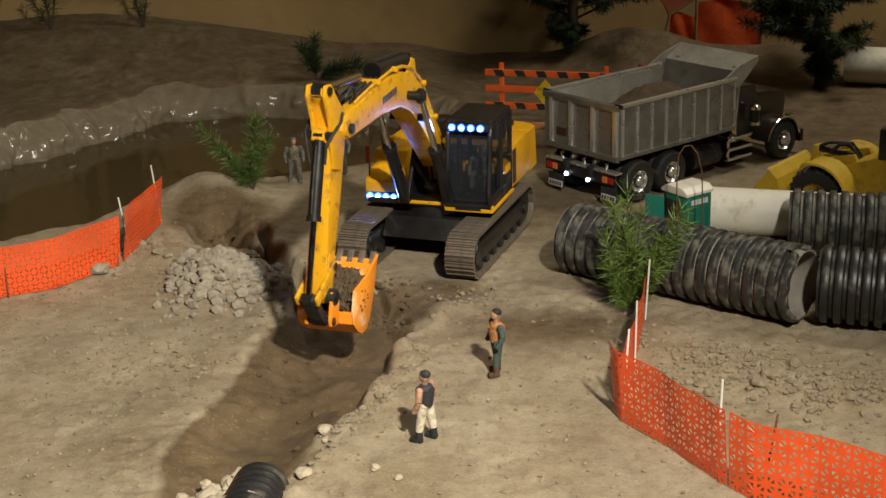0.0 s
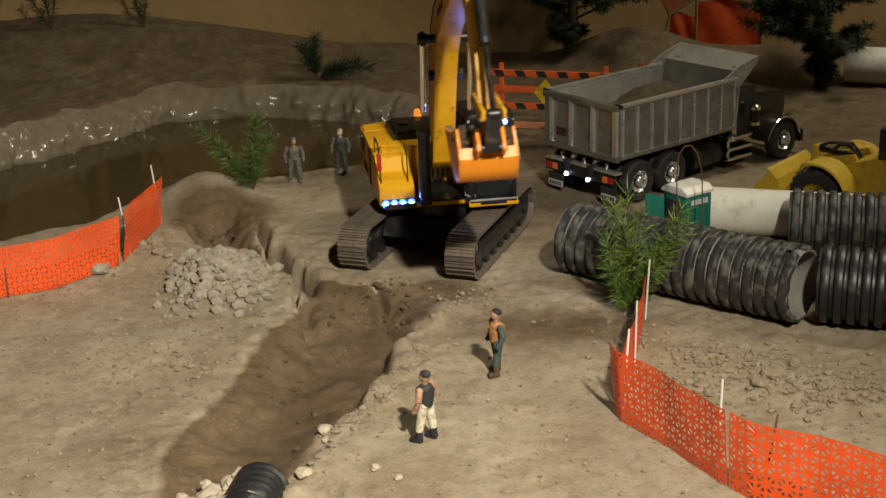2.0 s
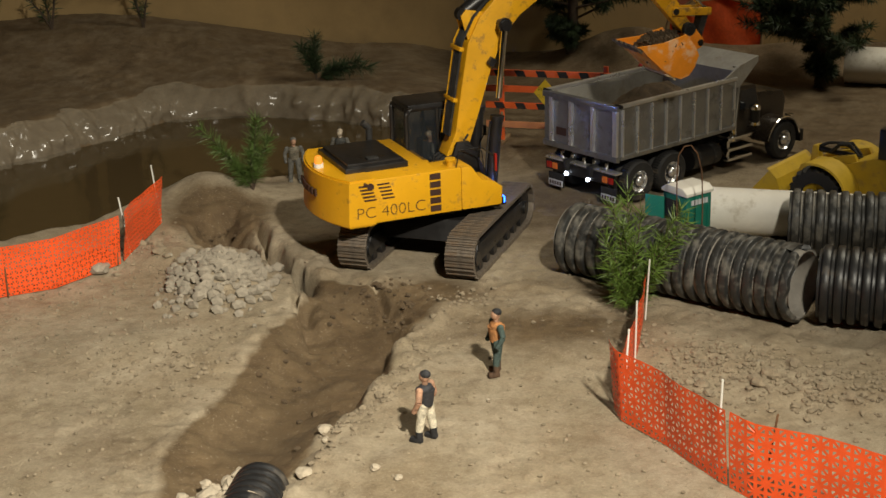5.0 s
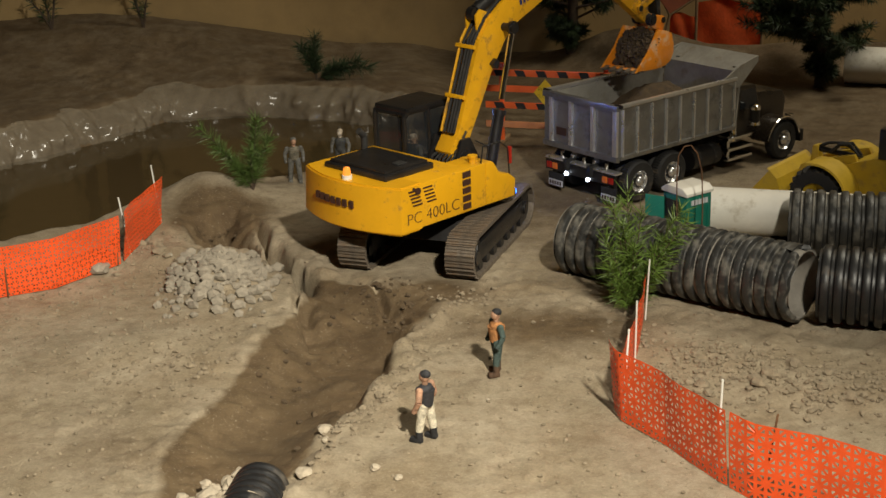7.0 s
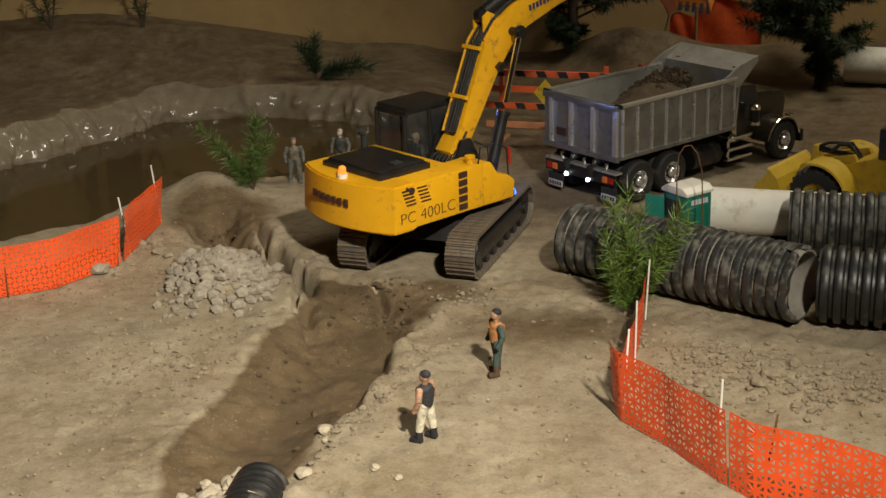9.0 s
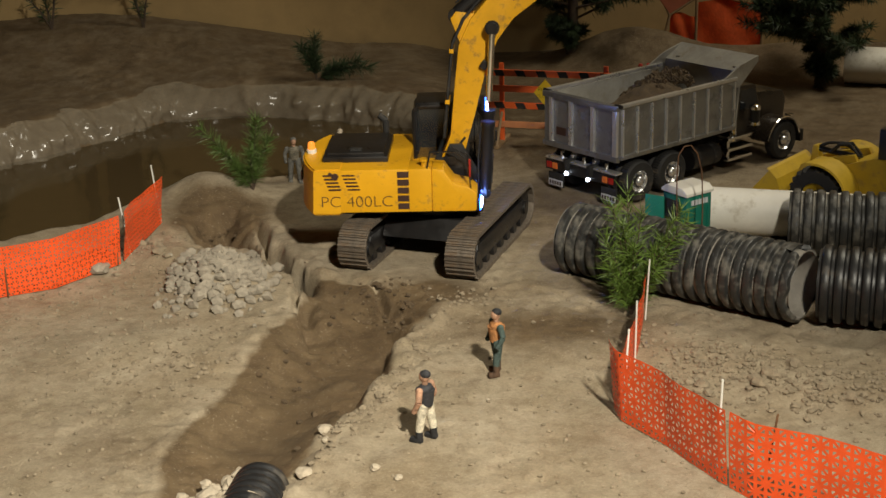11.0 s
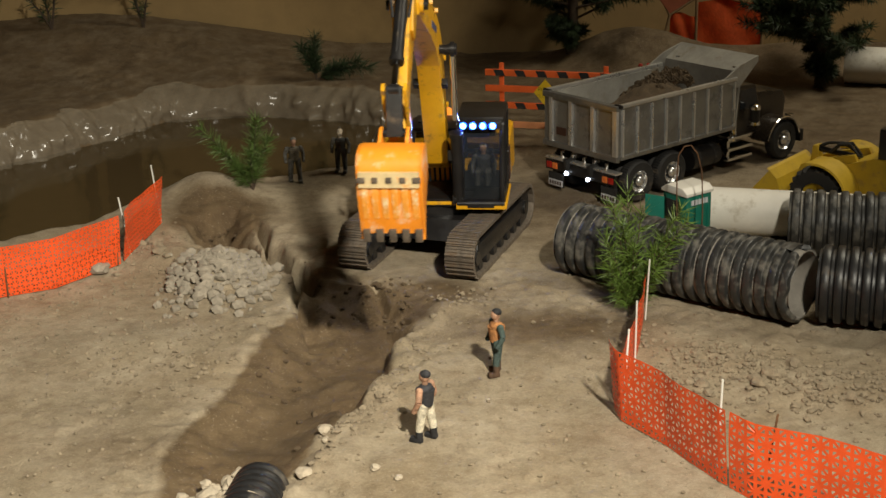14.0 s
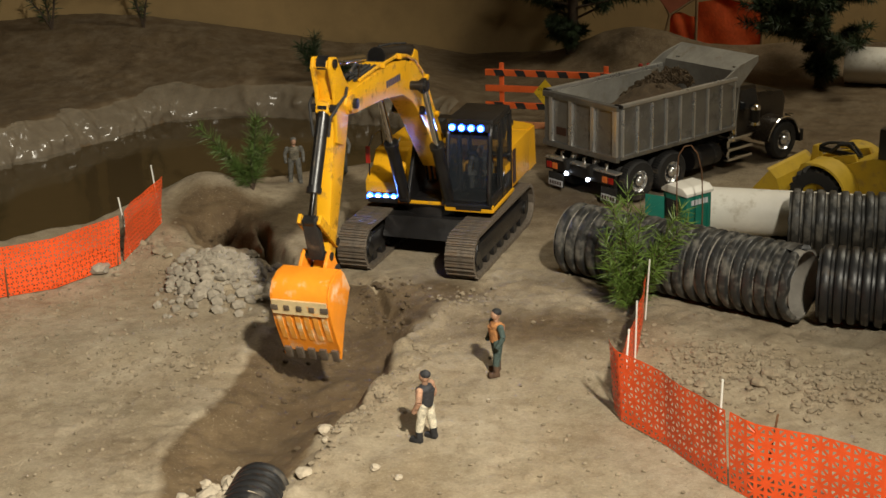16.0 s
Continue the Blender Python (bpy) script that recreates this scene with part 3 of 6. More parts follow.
    hose(bm, [(0.055, -0.066, 0.135), (0.050, -0.066, 0.180), (0.020, -0.066, 0.196)], 0.0012)
    part("handrail", bm, BLACK, house, "thin dark wire handrail")
    # beacons
    for x, y, z in ((-0.224, -0.006, 0.173),):
        bm = bmesh.new()
        rod(bm, (x, y, z - 0.004), (x, y, z + 0.007), 0.0085, n=18)
        base = part("beacon_base", bm, WHITE, house, "white beacon base")
        bm = bmesh.new()
        rod(bm, (x, y, z + 0.007), (x, y, z + 0.017), 0.0068, 0.006, n=18)
        ball(bm, (x, y, z + 0.017), 0.006, (1, 1, 0.6), 2)
        part("beacon", bm, BEACON, base, "amber beacon dome")
    bm = bmesh.new()
    box(bm, (0.054, -0.114, 0.172), (0.003, 0.008, 0.030), bevel=0.001)
    part("reflector", bm, RED, house, "red upright reflector")
    bm = bmesh.new()
    rod(bm, (-0.10, 0.085, 0.17), (-0.10, 0.085, 0.205), 0.006, n=14)
    rod(bm, (-0.10, 0.085, 0.205), (-0.112, 0.085, 0.216), 0.006, n=14)
    part("exhaust", bm, BLACK_MATT, house)
    # cab: frame posts, roof, panes
    x0, x1, y0, y1, z0, z1 = -0.046, 0.088, 0.036, 0.117, 0.098, 0.242
    side = [(x0, z0), (x1 - 0.004, z0), (x1, z0 + 0.03), (x1 - 0.012, z1 - 0.02), (x1 - 0.026, z1), (x0 + 0.01, z1), (x0, z1 - 0.01)]
    bm = bmesh.new()
    box(bm, ((x0 + x1) / 2 - 0.008, (y0 + y1) / 2, z1), (x1 - x0 - 0.02, y1 - y0, 0.014), bevel=0.005)
    cab = part("cab", bm, BLACK, house, "black cab with roof")
    bm = bmesh.new()
    box(bm, (x0 + 0.02, (y0 + y1) / 2, 0.115), (0.04, y1 - y0 - 0.002, 0.036), bevel=0.002)
    part("rear_panel", bm, BLACK, cab)
    for y in (y0 + 0.004, y1 - 0.004):
        bm = bmesh.new()
        hose(bm, [(x, y, z) for x, z in side] + [(side[0][0], y, side[0][1])], 0.0042, 8)
        part("side_frame", bm, BLACK, cab)
        bm = bmesh.new()
        rod(bm, (0.015, y, z0), (0.012, y, z1), 0.0042, n=8)
        part("door_post", bm, BLACK, cab)
        bm = bmesh.new()
        box(bm, (0.02, y, z0 + 0.008), (x1 - x0 - 0.006, 0.006, 0.022), bevel=0.001)
        part("lower_panel", bm, BLACK, cab)
    for x, z in ((x1 - 0.002, z0 + 0.004), (x1 - 0.020, z1 - 0.006), (x0 + 0.003, z1 - 0.006), (x0 + 0.003, z0 + 0.06)):
        bm = bmesh.new()
        rod(bm, (x, y0, z), (x, y1, z), 0.0042, n=8)
        part("cross_bar", bm, BLACK, cab)
    for y in (y0 + 0.003, y1 - 0.003):
        bm = bmesh.new()
        prism(bm, [(x * 0.98 + 0.0005, z) for x, z in side], y - 0.0006, y + 0.0006)
        part("side_window", bm, GLASS_PANE, cab, "smoked side glass", smooth=False)
    for pts in ([(x1 - 0.004, z0 + 0.012), (x1 - 0.001, z0 + 0.03), (x1 - 0.013, z1 - 0.02), (x1 - 0.0145, z1 - 0.02), (x1 - 0.003, z0 + 0.03), (x1 - 0.006, z0 + 0.012)],
                [(x0, z0 + 0.06), (x0 + 0.0012, z0 + 0.06), (x0 + 0.0032, z1 - 0.012), (x0 + 0.002, z1 - 0.012)]):
        bm = bmesh.new()
        prism(bm, pts, y0 + 0.005, y1 - 0.005)
        part("windscreen", bm, GLASS_PANE, cab, "smoked front glass", smooth=False)
    bm = bmesh.new()
    box(bm, (x1 - 0.006, (y0 + y1) / 2, 0.097), (0.012, y1 - y0 + 0.004, 0.011), bevel=0.0015)
    box(bm, (0.02, y1 + 0.001, 0.095), (x1 - x0, 0.005, 0.006), bevel=0.001)
    box(bm, (0.072, -0.005, 0.099), (0.008, 0.10, 0.006), bevel=0.001)
    sill = part("cab_sill", bm, YELLOW, house, "yellow cab sill")
    bm = bmesh.new()
    box(bm, (x1 + 0.0008, (y0 + y1) / 2, 0.0975), (0.001, 0.045, 0.005))
    part("step_plate", bm, BLACK, sill)
    bm = bmesh.new()
    box(bm, (x1 - 0.014, (y0 + y1) / 2, z1 - 0.006), (0.010, 0.072, 0.013), bevel=0.002)
    bar = part("roof_light_bar", bm, BLACK, house)
    for i in range(4):
        bm = bmesh.new()
        rod(bm, (x1 - 0.010, 0.0485 + i * 0.0166, z1 - 0.006), (x1 - 0.0065, 0.0485 + i * 0.0166, z1 - 0.006), 0.0060, n=16)
        part("lamp", bm, LED_HALO, bar, "blue lamp disc, the bulb's halo put into its glow")
        bm = bmesh.new()
        ball(bm, (x1 - 0.0062, 0.0485 + i * 0.0166, z1 - 0.006), 0.0034, (0.6, 1, 1), 2)
        part("bulb", bm, LED, bar, "bright blue-white bulb")
    bm = bmesh.new()
    rod(bm, (x1 - 0.02, y0 - 0.004, 0.13), (x1 + 0.010, y0 - 0.008, 0.185), 0.0012, n=6)
    box(bm, (x1 + 0.010, y0 - 0.008, 0.19), (0.003, 0.010, 0.018), bevel=0.001)
    part("mirror", bm, BLACK, cab)
    bm = bmesh.new()
    rod(bm, (x1 - 0.03, y1 + 0.003, 0.13), (x1 - 0.03, y1 + 0.003, 0.2), 0.0014, n=6)
    part("grab_rail", bm, BLACK, cab)
    bm = bmesh.new()
    box(bm, (0.012, 0.0765, 0.125), (0.030, 0.032, 0.012), bevel=0.004)
    box(bm, (-0.004, 0.0765, 0.150), (0.010, 0.032, 0.05), bevel=0.004)
    part("seat", bm, BLACK_MATT, cab)
    # boom foot brackets
    bm = bmesh.new()
    for y in (-0.036, 0.028):
        prism(bm, [(-0.02, 0.10), (0.085, 0.10), (0.085, 0.112), (0.055, 0.165), (0.040, 0.192), (0.018, 0.192), (0.008, 0.165)], y, y + 0.006, 0.001)
    rod(bm, (BX, -0.04, BZ), (BX, 0.04, BZ), 0.008, n=14)
    part("boom_bracket", bm, BLACK, house, "black boom foot bracket")
    random.seed(5)
    for i in range(7):
        bm = bmesh.new()
        y = -0.03 + 0.009 * i
        hose(bm, [(-0.02, y, 0.11), (-0.005, y, 0.15 + 0.01 * random.random()), (0.02, y * 0.8, 0.17), (0.045, y * 0.7, 0.20)], 0.0022)
        part("hydraulic_hose", bm, BLACK_MATT, house, "black hydraulic hose")
    return house


gp = bpy.data.materials.new("smoked_cab_pane")
gp.use_nodes = True
gb = gp.node_tree.nodes["Principled BSDF"]
gb.inputs["Base Color"].default_value = (0.03, 0.035, 0.04, 1)
gb.inputs["Roughness"].default_value = 0.05
gb.inputs["Alpha"].default_value = 0.30
GLASS_PANE = gp
house = build_house()


def pins(parent, rows):
    for x, z, half, r in rows:
        bm = bmesh.new()
        rod(bm, (x, -half, z), (x, half, z), r, n=16)
        part("pin", bm, BLACK, parent, "black pivot pin")


def build_boom():
    prof = [(-0.014, -0.012), (0.010, -0.016), (0.08, 0.012), (0.150, 0.042), (0.205, 0.058), (0.250, 0.058), (0.33, 0.034), (0.44, -0.010), (0.4629, -0.017),
            (0.478, -0.006), (0.478, 0.010), (0.463, 0.018), (0.38, 0.062), (0.30, 0.098), (0.25, 0.113), (0.205, 0.116), (0.16, 0.106), (0.10, 0.070), (0.03, 0.026), (-0.010, 0.015)]
    prof = [(x * 1.032, z) for x, z in prof]
    bm = bmesh.new()
    prism(bm, prof, -0.0190, 0.0190, 0.0022)
    boom = part("boom", bm, YELLOW_ARM, excavator, "yellow bent boom")
    pins(boom, [(KX, KZ, 0.041, 0.0075), (LB, 0, 0.030, 0.0075), (0, 0, 0.030, 0.009)])
    for y in (-0.040, 0.040):
        bm = bmesh.new()
        rod(bm, (KX, y - 0.003, KZ), (KX, y + 0.003, KZ), 0.0125, n=18)
        part("pin_cap", bm, BLACK, boom)
    for y in (-0.0135, 0.0095):
        bm = bmesh.new()
        prism(bm, [(0.165, 0.100), (0.225, 0.113), (0.208, 0.143), (0.193, 0.143)], y, y + 0.004, 0.0008)
        part("cylinder_lug", bm, YELLOW, boom)
    for s in (-1, 1):
        bm = bmesh.new()
        rod(bm, (LB, s * 0.0190, 0), (LB, s * 0.0245, 0), 0.013, n=18)
        part("boss", bm, YELLOW_WORN, boom)
    # pipes on the spine, held by clamps
    for k, y in enumerate((-0.0155, -0.009, -0.0025, 0.0065, 0.014)):
        bm = bmesh.new()
        pts = [(0.02, 0.030), (0.10, 0.078), (0.16, 0.114), (0.205, 0.124), (0.25, 0.121), (0.30, 0.107), (0.38, 0.071), (0.44, 0.040)]
        hose(bm, [(x, y, z + 0.0015) for x, z in pts], 0.0028)
        part("hydraulic_pipe", bm, BLACK_MATT if k != 4 else YELLOW_WORN, boom)
    for x, z, a in ((0.075, 0.064, 33), (0.15, 0.110, 33), (0.29, 0.112, -23), (0.36, 0.082, -24)):
        bm = bmesh.new()
        box(bm, (x, 0, z), (0.007, 0.043, 0.008), Matrix.Rotation(-radians(a), 4, "Y"), 0.001)
        part("pipe_clamp", bm, YELLOW, boom)
    for y in (-0.0193, 0.0193):
        bm = bmesh.new()
        for i in range(7):
            box(bm, (0.285 + i * 0.0085, y, 0.080 - i * 0.0037), (0.0056, 0.0012, 0.0105), Matrix.Rotation(radians(24), 4, "Y"))
        part("marking", bm, NAVY, boom, "navy plain marking bars")
    for y in (-0.012, 0.012):
        bm = bmesh.new()
        hose(bm, [(0.435, y, 0.045), (0.455, y * 1.4, 0.060), (0.475, y * 1.6, 0.058), (0.492, y * 1.5, 0.040)], 0.0024)
        part("hose_loop", bm, BLACK_MATT, boom)
    for y in (-0.0235, 0.0235):
        bm = bmesh.new()
        box(bm, (0.165, y, 0.052), (0.014, 0.010, 0.012), bevel=0.001)
        part("lamp_housing", bm, BLACK, boom)
    return boom


def build_arm():
    prof = [(-0.052, 0.062), (-0.048, 0.074), (-0.038, 0.075), (-0.026, 0.058), (0.008, 0.038), (0.10, 0.026), (0.228, 0.012), (0.2400, 0.010), (0.251, 0.0),
            (0.2400, -0.010), (0.228, -0.012), (0.10, -0.019), (0.02, -0.020), (-0.014, -0.015), (-0.021, 0.0), (-0.030, 0.024)]
    bm = bmesh.new()
    prism(bm, prof, -0.0105, 0.0105, 0.0018)
    arm = part("arm", bm, YELLOW_ARM, excavator, "yellow dipper arm with scuffed tip")
    for y in (-0.0150, 0.0105):
        bm = bmesh.new()
        prism(bm, [(-0.056, 0.058), (-0.052, 0.077), (-0.036, 0.078), (-0.006, 0.054), (0.06, 0.026), (0.06, 0.0), (-0.018, -0.012), (-0.034, 0.022)], y, y + 0.0045, 0.001)
        part("cheek_plate", bm, YELLOW_ARM, arm)
    pins(arm, [(TX, TZ, 0.0185, 0.0065), (0.197, 0, 0.0185, 0.006), (LA, 0, 0.024, 0.007), (0.015, 0.050, 0.018, 0.006)])
    bm = bmesh.new()
    prism(bm, [(-0.004, 0.034), (0.034, 0.030), (0.022, 0.058), (0.008, 0.058)], -0.0095, 0.0095, 0.001)
    part("cylinder_lug", bm, YELLOW_WORN, arm)
    bm = bmesh.new()
    box(bm, (0.208, 0, 0.0), (0.058, 0.0235, 0.0235), bevel=0.002)
    part("worn_tip", bm, YELLOW_WORN, arm, "scuffed muddy arm tip")
    for s in (-1, 1):
        bm = bmesh.new()
        rod(bm, (LA, s * 0.011, 0), (LA, s * 0.022, 0), 0.012, n=18)
        part("boss", bm, BLACK_MATT, arm, "dark pivot boss")
    for y in (-0.016, 0.016):
        bm = bmesh.new()
        hose(bm, [(-0.020, y, 0.012), (-0.006, y * 1.5, 0.034), (0.010, y * 1.35, 0.052), (0.030, y * 0.9, 0.060), (0.055, y * 0.7, 0.052)], 0.0022)
        part("hose", bm, BLACK_MATT, arm)
    bm = bmesh.new()
    hose(bm, [(-0.040, -0.0165, 0.050), (-0.015, -0.0185, 0.046), (0.008, -0.0165, 0.040), (0.030, -0.012, 0.044)], 0.0016)
    part("hose", bm, WOOD, arm, "thin tan hose")
    return arm


def build_bucket():
    shell = [(0.118, 0.010), (0.100, 0.036), (0.080, 0.062), (0.058, 0.084), (0.040, 0.094), (0.022, 0.090), (0.008, 0.074), (-0.002, 0.052), (0.003, 0.034)]
    half = 0.0415
    shell = [(x * 0.97, z * 0.86) for x, z in shell]
    inner = []
    for i, (x, z) in enumerate(shell):
        n_in = Vector((0.055 - x, 0.03 - z)).normalized()
        inner.append((x + n_in.x * 0.0035, z + n_in.y * 0.0035))
    bm = bmesh.new()
    prism(bm, shell + inner[::-1], -half, half, 0.0)
    bucket = part("bucket", bm, ORANGE, excavator, "orange digging bucket with worn pale bands", smooth=True)
    for s in (-1, 1):
        bm = bmesh.new()
        prism(bm, [(0.122, 0.004)] + shell + [(0.02, 0.002), (0.07, 0.008)], s * half - 0.002, s * half + 0.002, 0.0005)
        part("side_plate", bm, ORANGE, bucket)
    for i in range(5):
        bm = bmesh.new()
        y = -half + 0.006 + i * (2 * half - 0.012) / 4
        prism(bm, [(0.108, 0.012), (0.112, 0.019), (0.126, 0.004), (0.124, 0.001)], y - 0.0048, y + 0.0048, 0.0006)
        part("tooth", bm, STEEL, bucket, "worn steel tooth")
    for i in range(6):
        bm = bmesh.new()
        y = -half + 0.008 + i * (2 * half - 0.016) / 5
        pts = [(x * 0.97, z * 0.86) for x, z in ((0.102, 0.0345), (0.0818, 0.0622), (0.0605, 0.0840), (0.050, 0.0905), (0.050, 0.0880), (0.058, 0.0825), (0.079, 0.0605), (0.099, 0.034))]
        prism(bm, pts, y - 0.004, y + 0.004, 0.0)
        part("wear_strip", bm, ORANGE_STRIP, bucket, "pale scraped wear strip")
    # scraped band; its near-white tone also holds the lamp's glare
    bm = bmesh.new()
    box(bm, (0.0570, 0, 0.0735), (0.022, 2 * half - 0.002, 0.0030), Matrix.Rotation(radians(36), 4, "Y"))
    band = part("wear_band", bm, ORANGE_WORN_GLARE, bucket, "scraped wear band, the lamp's glare put into its pale tone")
    for i in range(5):
        bm = bmesh.new()
        y = (i - 2) * 0.0185
        box(bm, (0.0580, y, 0.0748), (0.0080, 0.011 if i in (0, 4) else 0.008, 0.0030), Matrix.Rotation(radians(36), 4, "Y"), 0.0008)
        part("wear_pad", bm, STEEL, band, "dark steel pad")
    for s in (-1, 1):
        bm = bmesh.new()
        prism(bm, [(0.012, 0.010), (0.006, -0.010), (-0.006, -0.011), (-0.012, 0.0), (-0.026, 0.022), (-0.028, 0.032), (-0.020, 0.038), (-0.002, 0.044)], s * 0.0185 - 0.0025, s * 0.0185 + 0.0025, 0.001)
        part("ear", bm, ORANGE, bucket)
    pins(bucket, [(0, 0, 0.0245, 0.0065), (-0.020, 0.029, 0.0225, 0.006)])
    return bucket


ORANGE_STRIP = mat("scuffed_orange_strip", (0.88, 0.36, 0.05), 0.40, 0.0, 0.15, 30, 0.15, 120, (0.78, 0.62, 0.36), 0.34, 70)
# scraped paint, paled further to paint the glare on the band
ORANGE_WORN_GLARE = mat("scraped_orange_steel_glare", (0.74, 0.58, 0.32), 0.42, 0.15, 0.2, 30, 0.15, 120, (0.75, 0.27, 0.03), 0.24, 60)
boom, arm, bucket = build_boom(), build_arm(), build_bucket()


def ram(name, length, r, label, y=0.0):
    """A hydraulic cylinder in two parts, barrel from its foot along x and rod back from its eye."""
    bm = bmesh.new()
    rod(bm, (0.006, y, 0), (length, y, 0), r, n=18)
    rod(bm, (length - 0.008, y, 0), (length, y, 0), r * 1.18, n=18)
    rod(bm, (0, y - 0.007, 0), (0, y + 0.007, 0), r * 0.95, n=14)
    barrel = part(name + "_barrel", bm, BLACK, excavator, label)
    bm = bmesh.new()
    hose(bm, [(0.015, y, r * 1.2), (length * 0.5, y, r * 1.35), (length - 0.01, y, r * 1.2)], 0.0016)
    part("pipe", bm, BLACK_MATT, barrel)
    bm = bmesh.new()
    rod(bm, (-length, y, 0), (-0.006, y, 0), r * 0.52, n=14)
    stem = part(name + "_rod", bm, CHROME, excavator, "chrome piston rod")
    bm = bmesh.new()
    rod(bm, (0, y - 0.007, 0), (0, y + 0.007, 0), r * 0.9, n=14)
    part("rod_eye", bm, BLACK, stem)
    return barrel, stem


boom_rams = [ram("boom_cylinder", 0.125, 0.0105, "black boom lift cylinder", y) for y in (-0.040, 0.040)]
arm_ram = ram("arm_cylinder", 0.150, 0.0125, "black arm cylinder")
bucket_ram = ram("bucket_cylinder", 0.120, 0.0090, "black bucket cylinder")
bm = bmesh.new()
for s in (-1, 1):
    box(bm, (0.034, s * 0.0150, 0), (0.080, 0.005, 0.014), bevel=0.001)
rocker = part("rocker_link", bm, YELLOW_WORN, excavator, "scuffed yellow rocker link")
bm = bmesh.new()
box(bm, (0.029, 0, 0), (0.068, 0.022, 0.013), bevel=0.002)
push_link = part("bucket_link", bm, BLACK_MATT, excavator, "dark bucket link")

# joint angles over time, in degrees
SWING = [(0, -108.5), (0.5, -109), (1, -106.8), (1.5, -97.5), (2, -81), (2.5, -63), (3, -46.5), (3.5, -29.4), (4, -13.1), (4.2, -5.8), (5, 22), (5.7, 38), (6.3, 44.1),
         (7, 45.2), (7.5, 44.8), (8, 43.9), (8.5, 43.0), (9, 42.4), (9.2, 41.8), (9.8, 36), (10.5, 15), (11.5, -21.1), (12, -39.9), (12.5, -57.2), (13, -74.9),
         (13.5, -87.2), (14, -96.2), (14.5, -104.6), (15, -109.8), (15.5, -110.6), (16, -108.2)]
BOOM = [(0, 20.6), (0.5, 26.2), (1, 33.9), (1.5, 43.6), (2, 50.6), (2.5, 55.3), (3, 57.4), (3.5, 56.6), (4, 55.2), (4.2, 54.1), (5.2, 48), (6.3, 41.2), (6.5, 40.2), (7, 38.9),
        (7.5, 37.5), (8, 35.7), (8.5, 35.2), (9, 35.3), (9.2, 36), (10, 44), (11, 52.8), (11.5, 54.3), (12, 55.6), (12.5, 54.2), (13, 51.4), (13.5, 47.4), (14, 43.1), (14.5, 38.3),
        (15, 32.7), (15.5, 28.2), (16, 24.9)]
ARM = [(0, -71.0), (0.5, -71.0), (1, -67.5), (1.5, -62.5), (2, -60), (2.5, -56), (3, -55.8), (3.5, -54.3), (4, -54.1), (4.2, -53.6), (5.2, -50), (6.3, -45.3), (6.5, -43),
       (7, -38.3), (7.5, -28.5), (8, -19.0), (8.5, -9.8), (9, -2.8), (9.2, 0.5), (10, -3), (11, -15), (11.5, -26), (12, -45), (12.5, -53), (13, -46), (13.5, -43.5), (14, -46.5),
       (14.5, -50.9), (15, -62.5), (15.5, -65.5), (16, -68.5)]
BUCKET = [(0, 166), (0.5, 168), (1, 173), (1.5, 183), (2, 191.5), (2.5, 192), (3, 192.5), (3.5, 190.7), (4, 188.3), (4.2, 188), (5.2, 186), (6.0, 187), (6.3, 190.7), (6.5, 197.6),
          (7, 226), (7.5, 254), (8, 273.6), (8.5, 284), (9, 292.6), (9.2, 296), (10, 316), (11, 345), (11.5, 357), (12, 350), (12.5, 324), (13, 307), (13.5, 302), (14, 301), (14.5, 300),
          (15, 299), (15.5, 297), (16, 294)]


def curve_at(rows, t):
    """Smooth (cubic, never overshooting much) value of a table at t."""
    k = max(i for i in range(len(rows)) if rows[i][0] <= t + 1e-9)
    if k == len(rows) - 1:
        return rows[k][1]

    def slope(i):
        a, b = rows[max(i - 1, 0)], rows[min(i + 1, len(rows) - 1)]
        return (b[1] - a[1]) / (b[0] - a[0])
    (t0, v0), (t1, v1) = rows[k], rows[k + 1]
    h = t1 - t0
    u = (t - t0) / h
    return ((1 + 2 * u) * (1 - u) ** 2 * v0 + u * (1 - u) ** 2 * h * slope(k) + u * u * (3 - 2 * u) * v1 + u * u * (u - 1) * h * slope(k + 1))


def plane_pose(x, z, deg):
    """A pose in the boom's plane: x forward, z up, turned up by deg."""
    return Matrix.Translation((x, BY, z)) @ Matrix.Rotation(-radians(deg), 4, "Y")


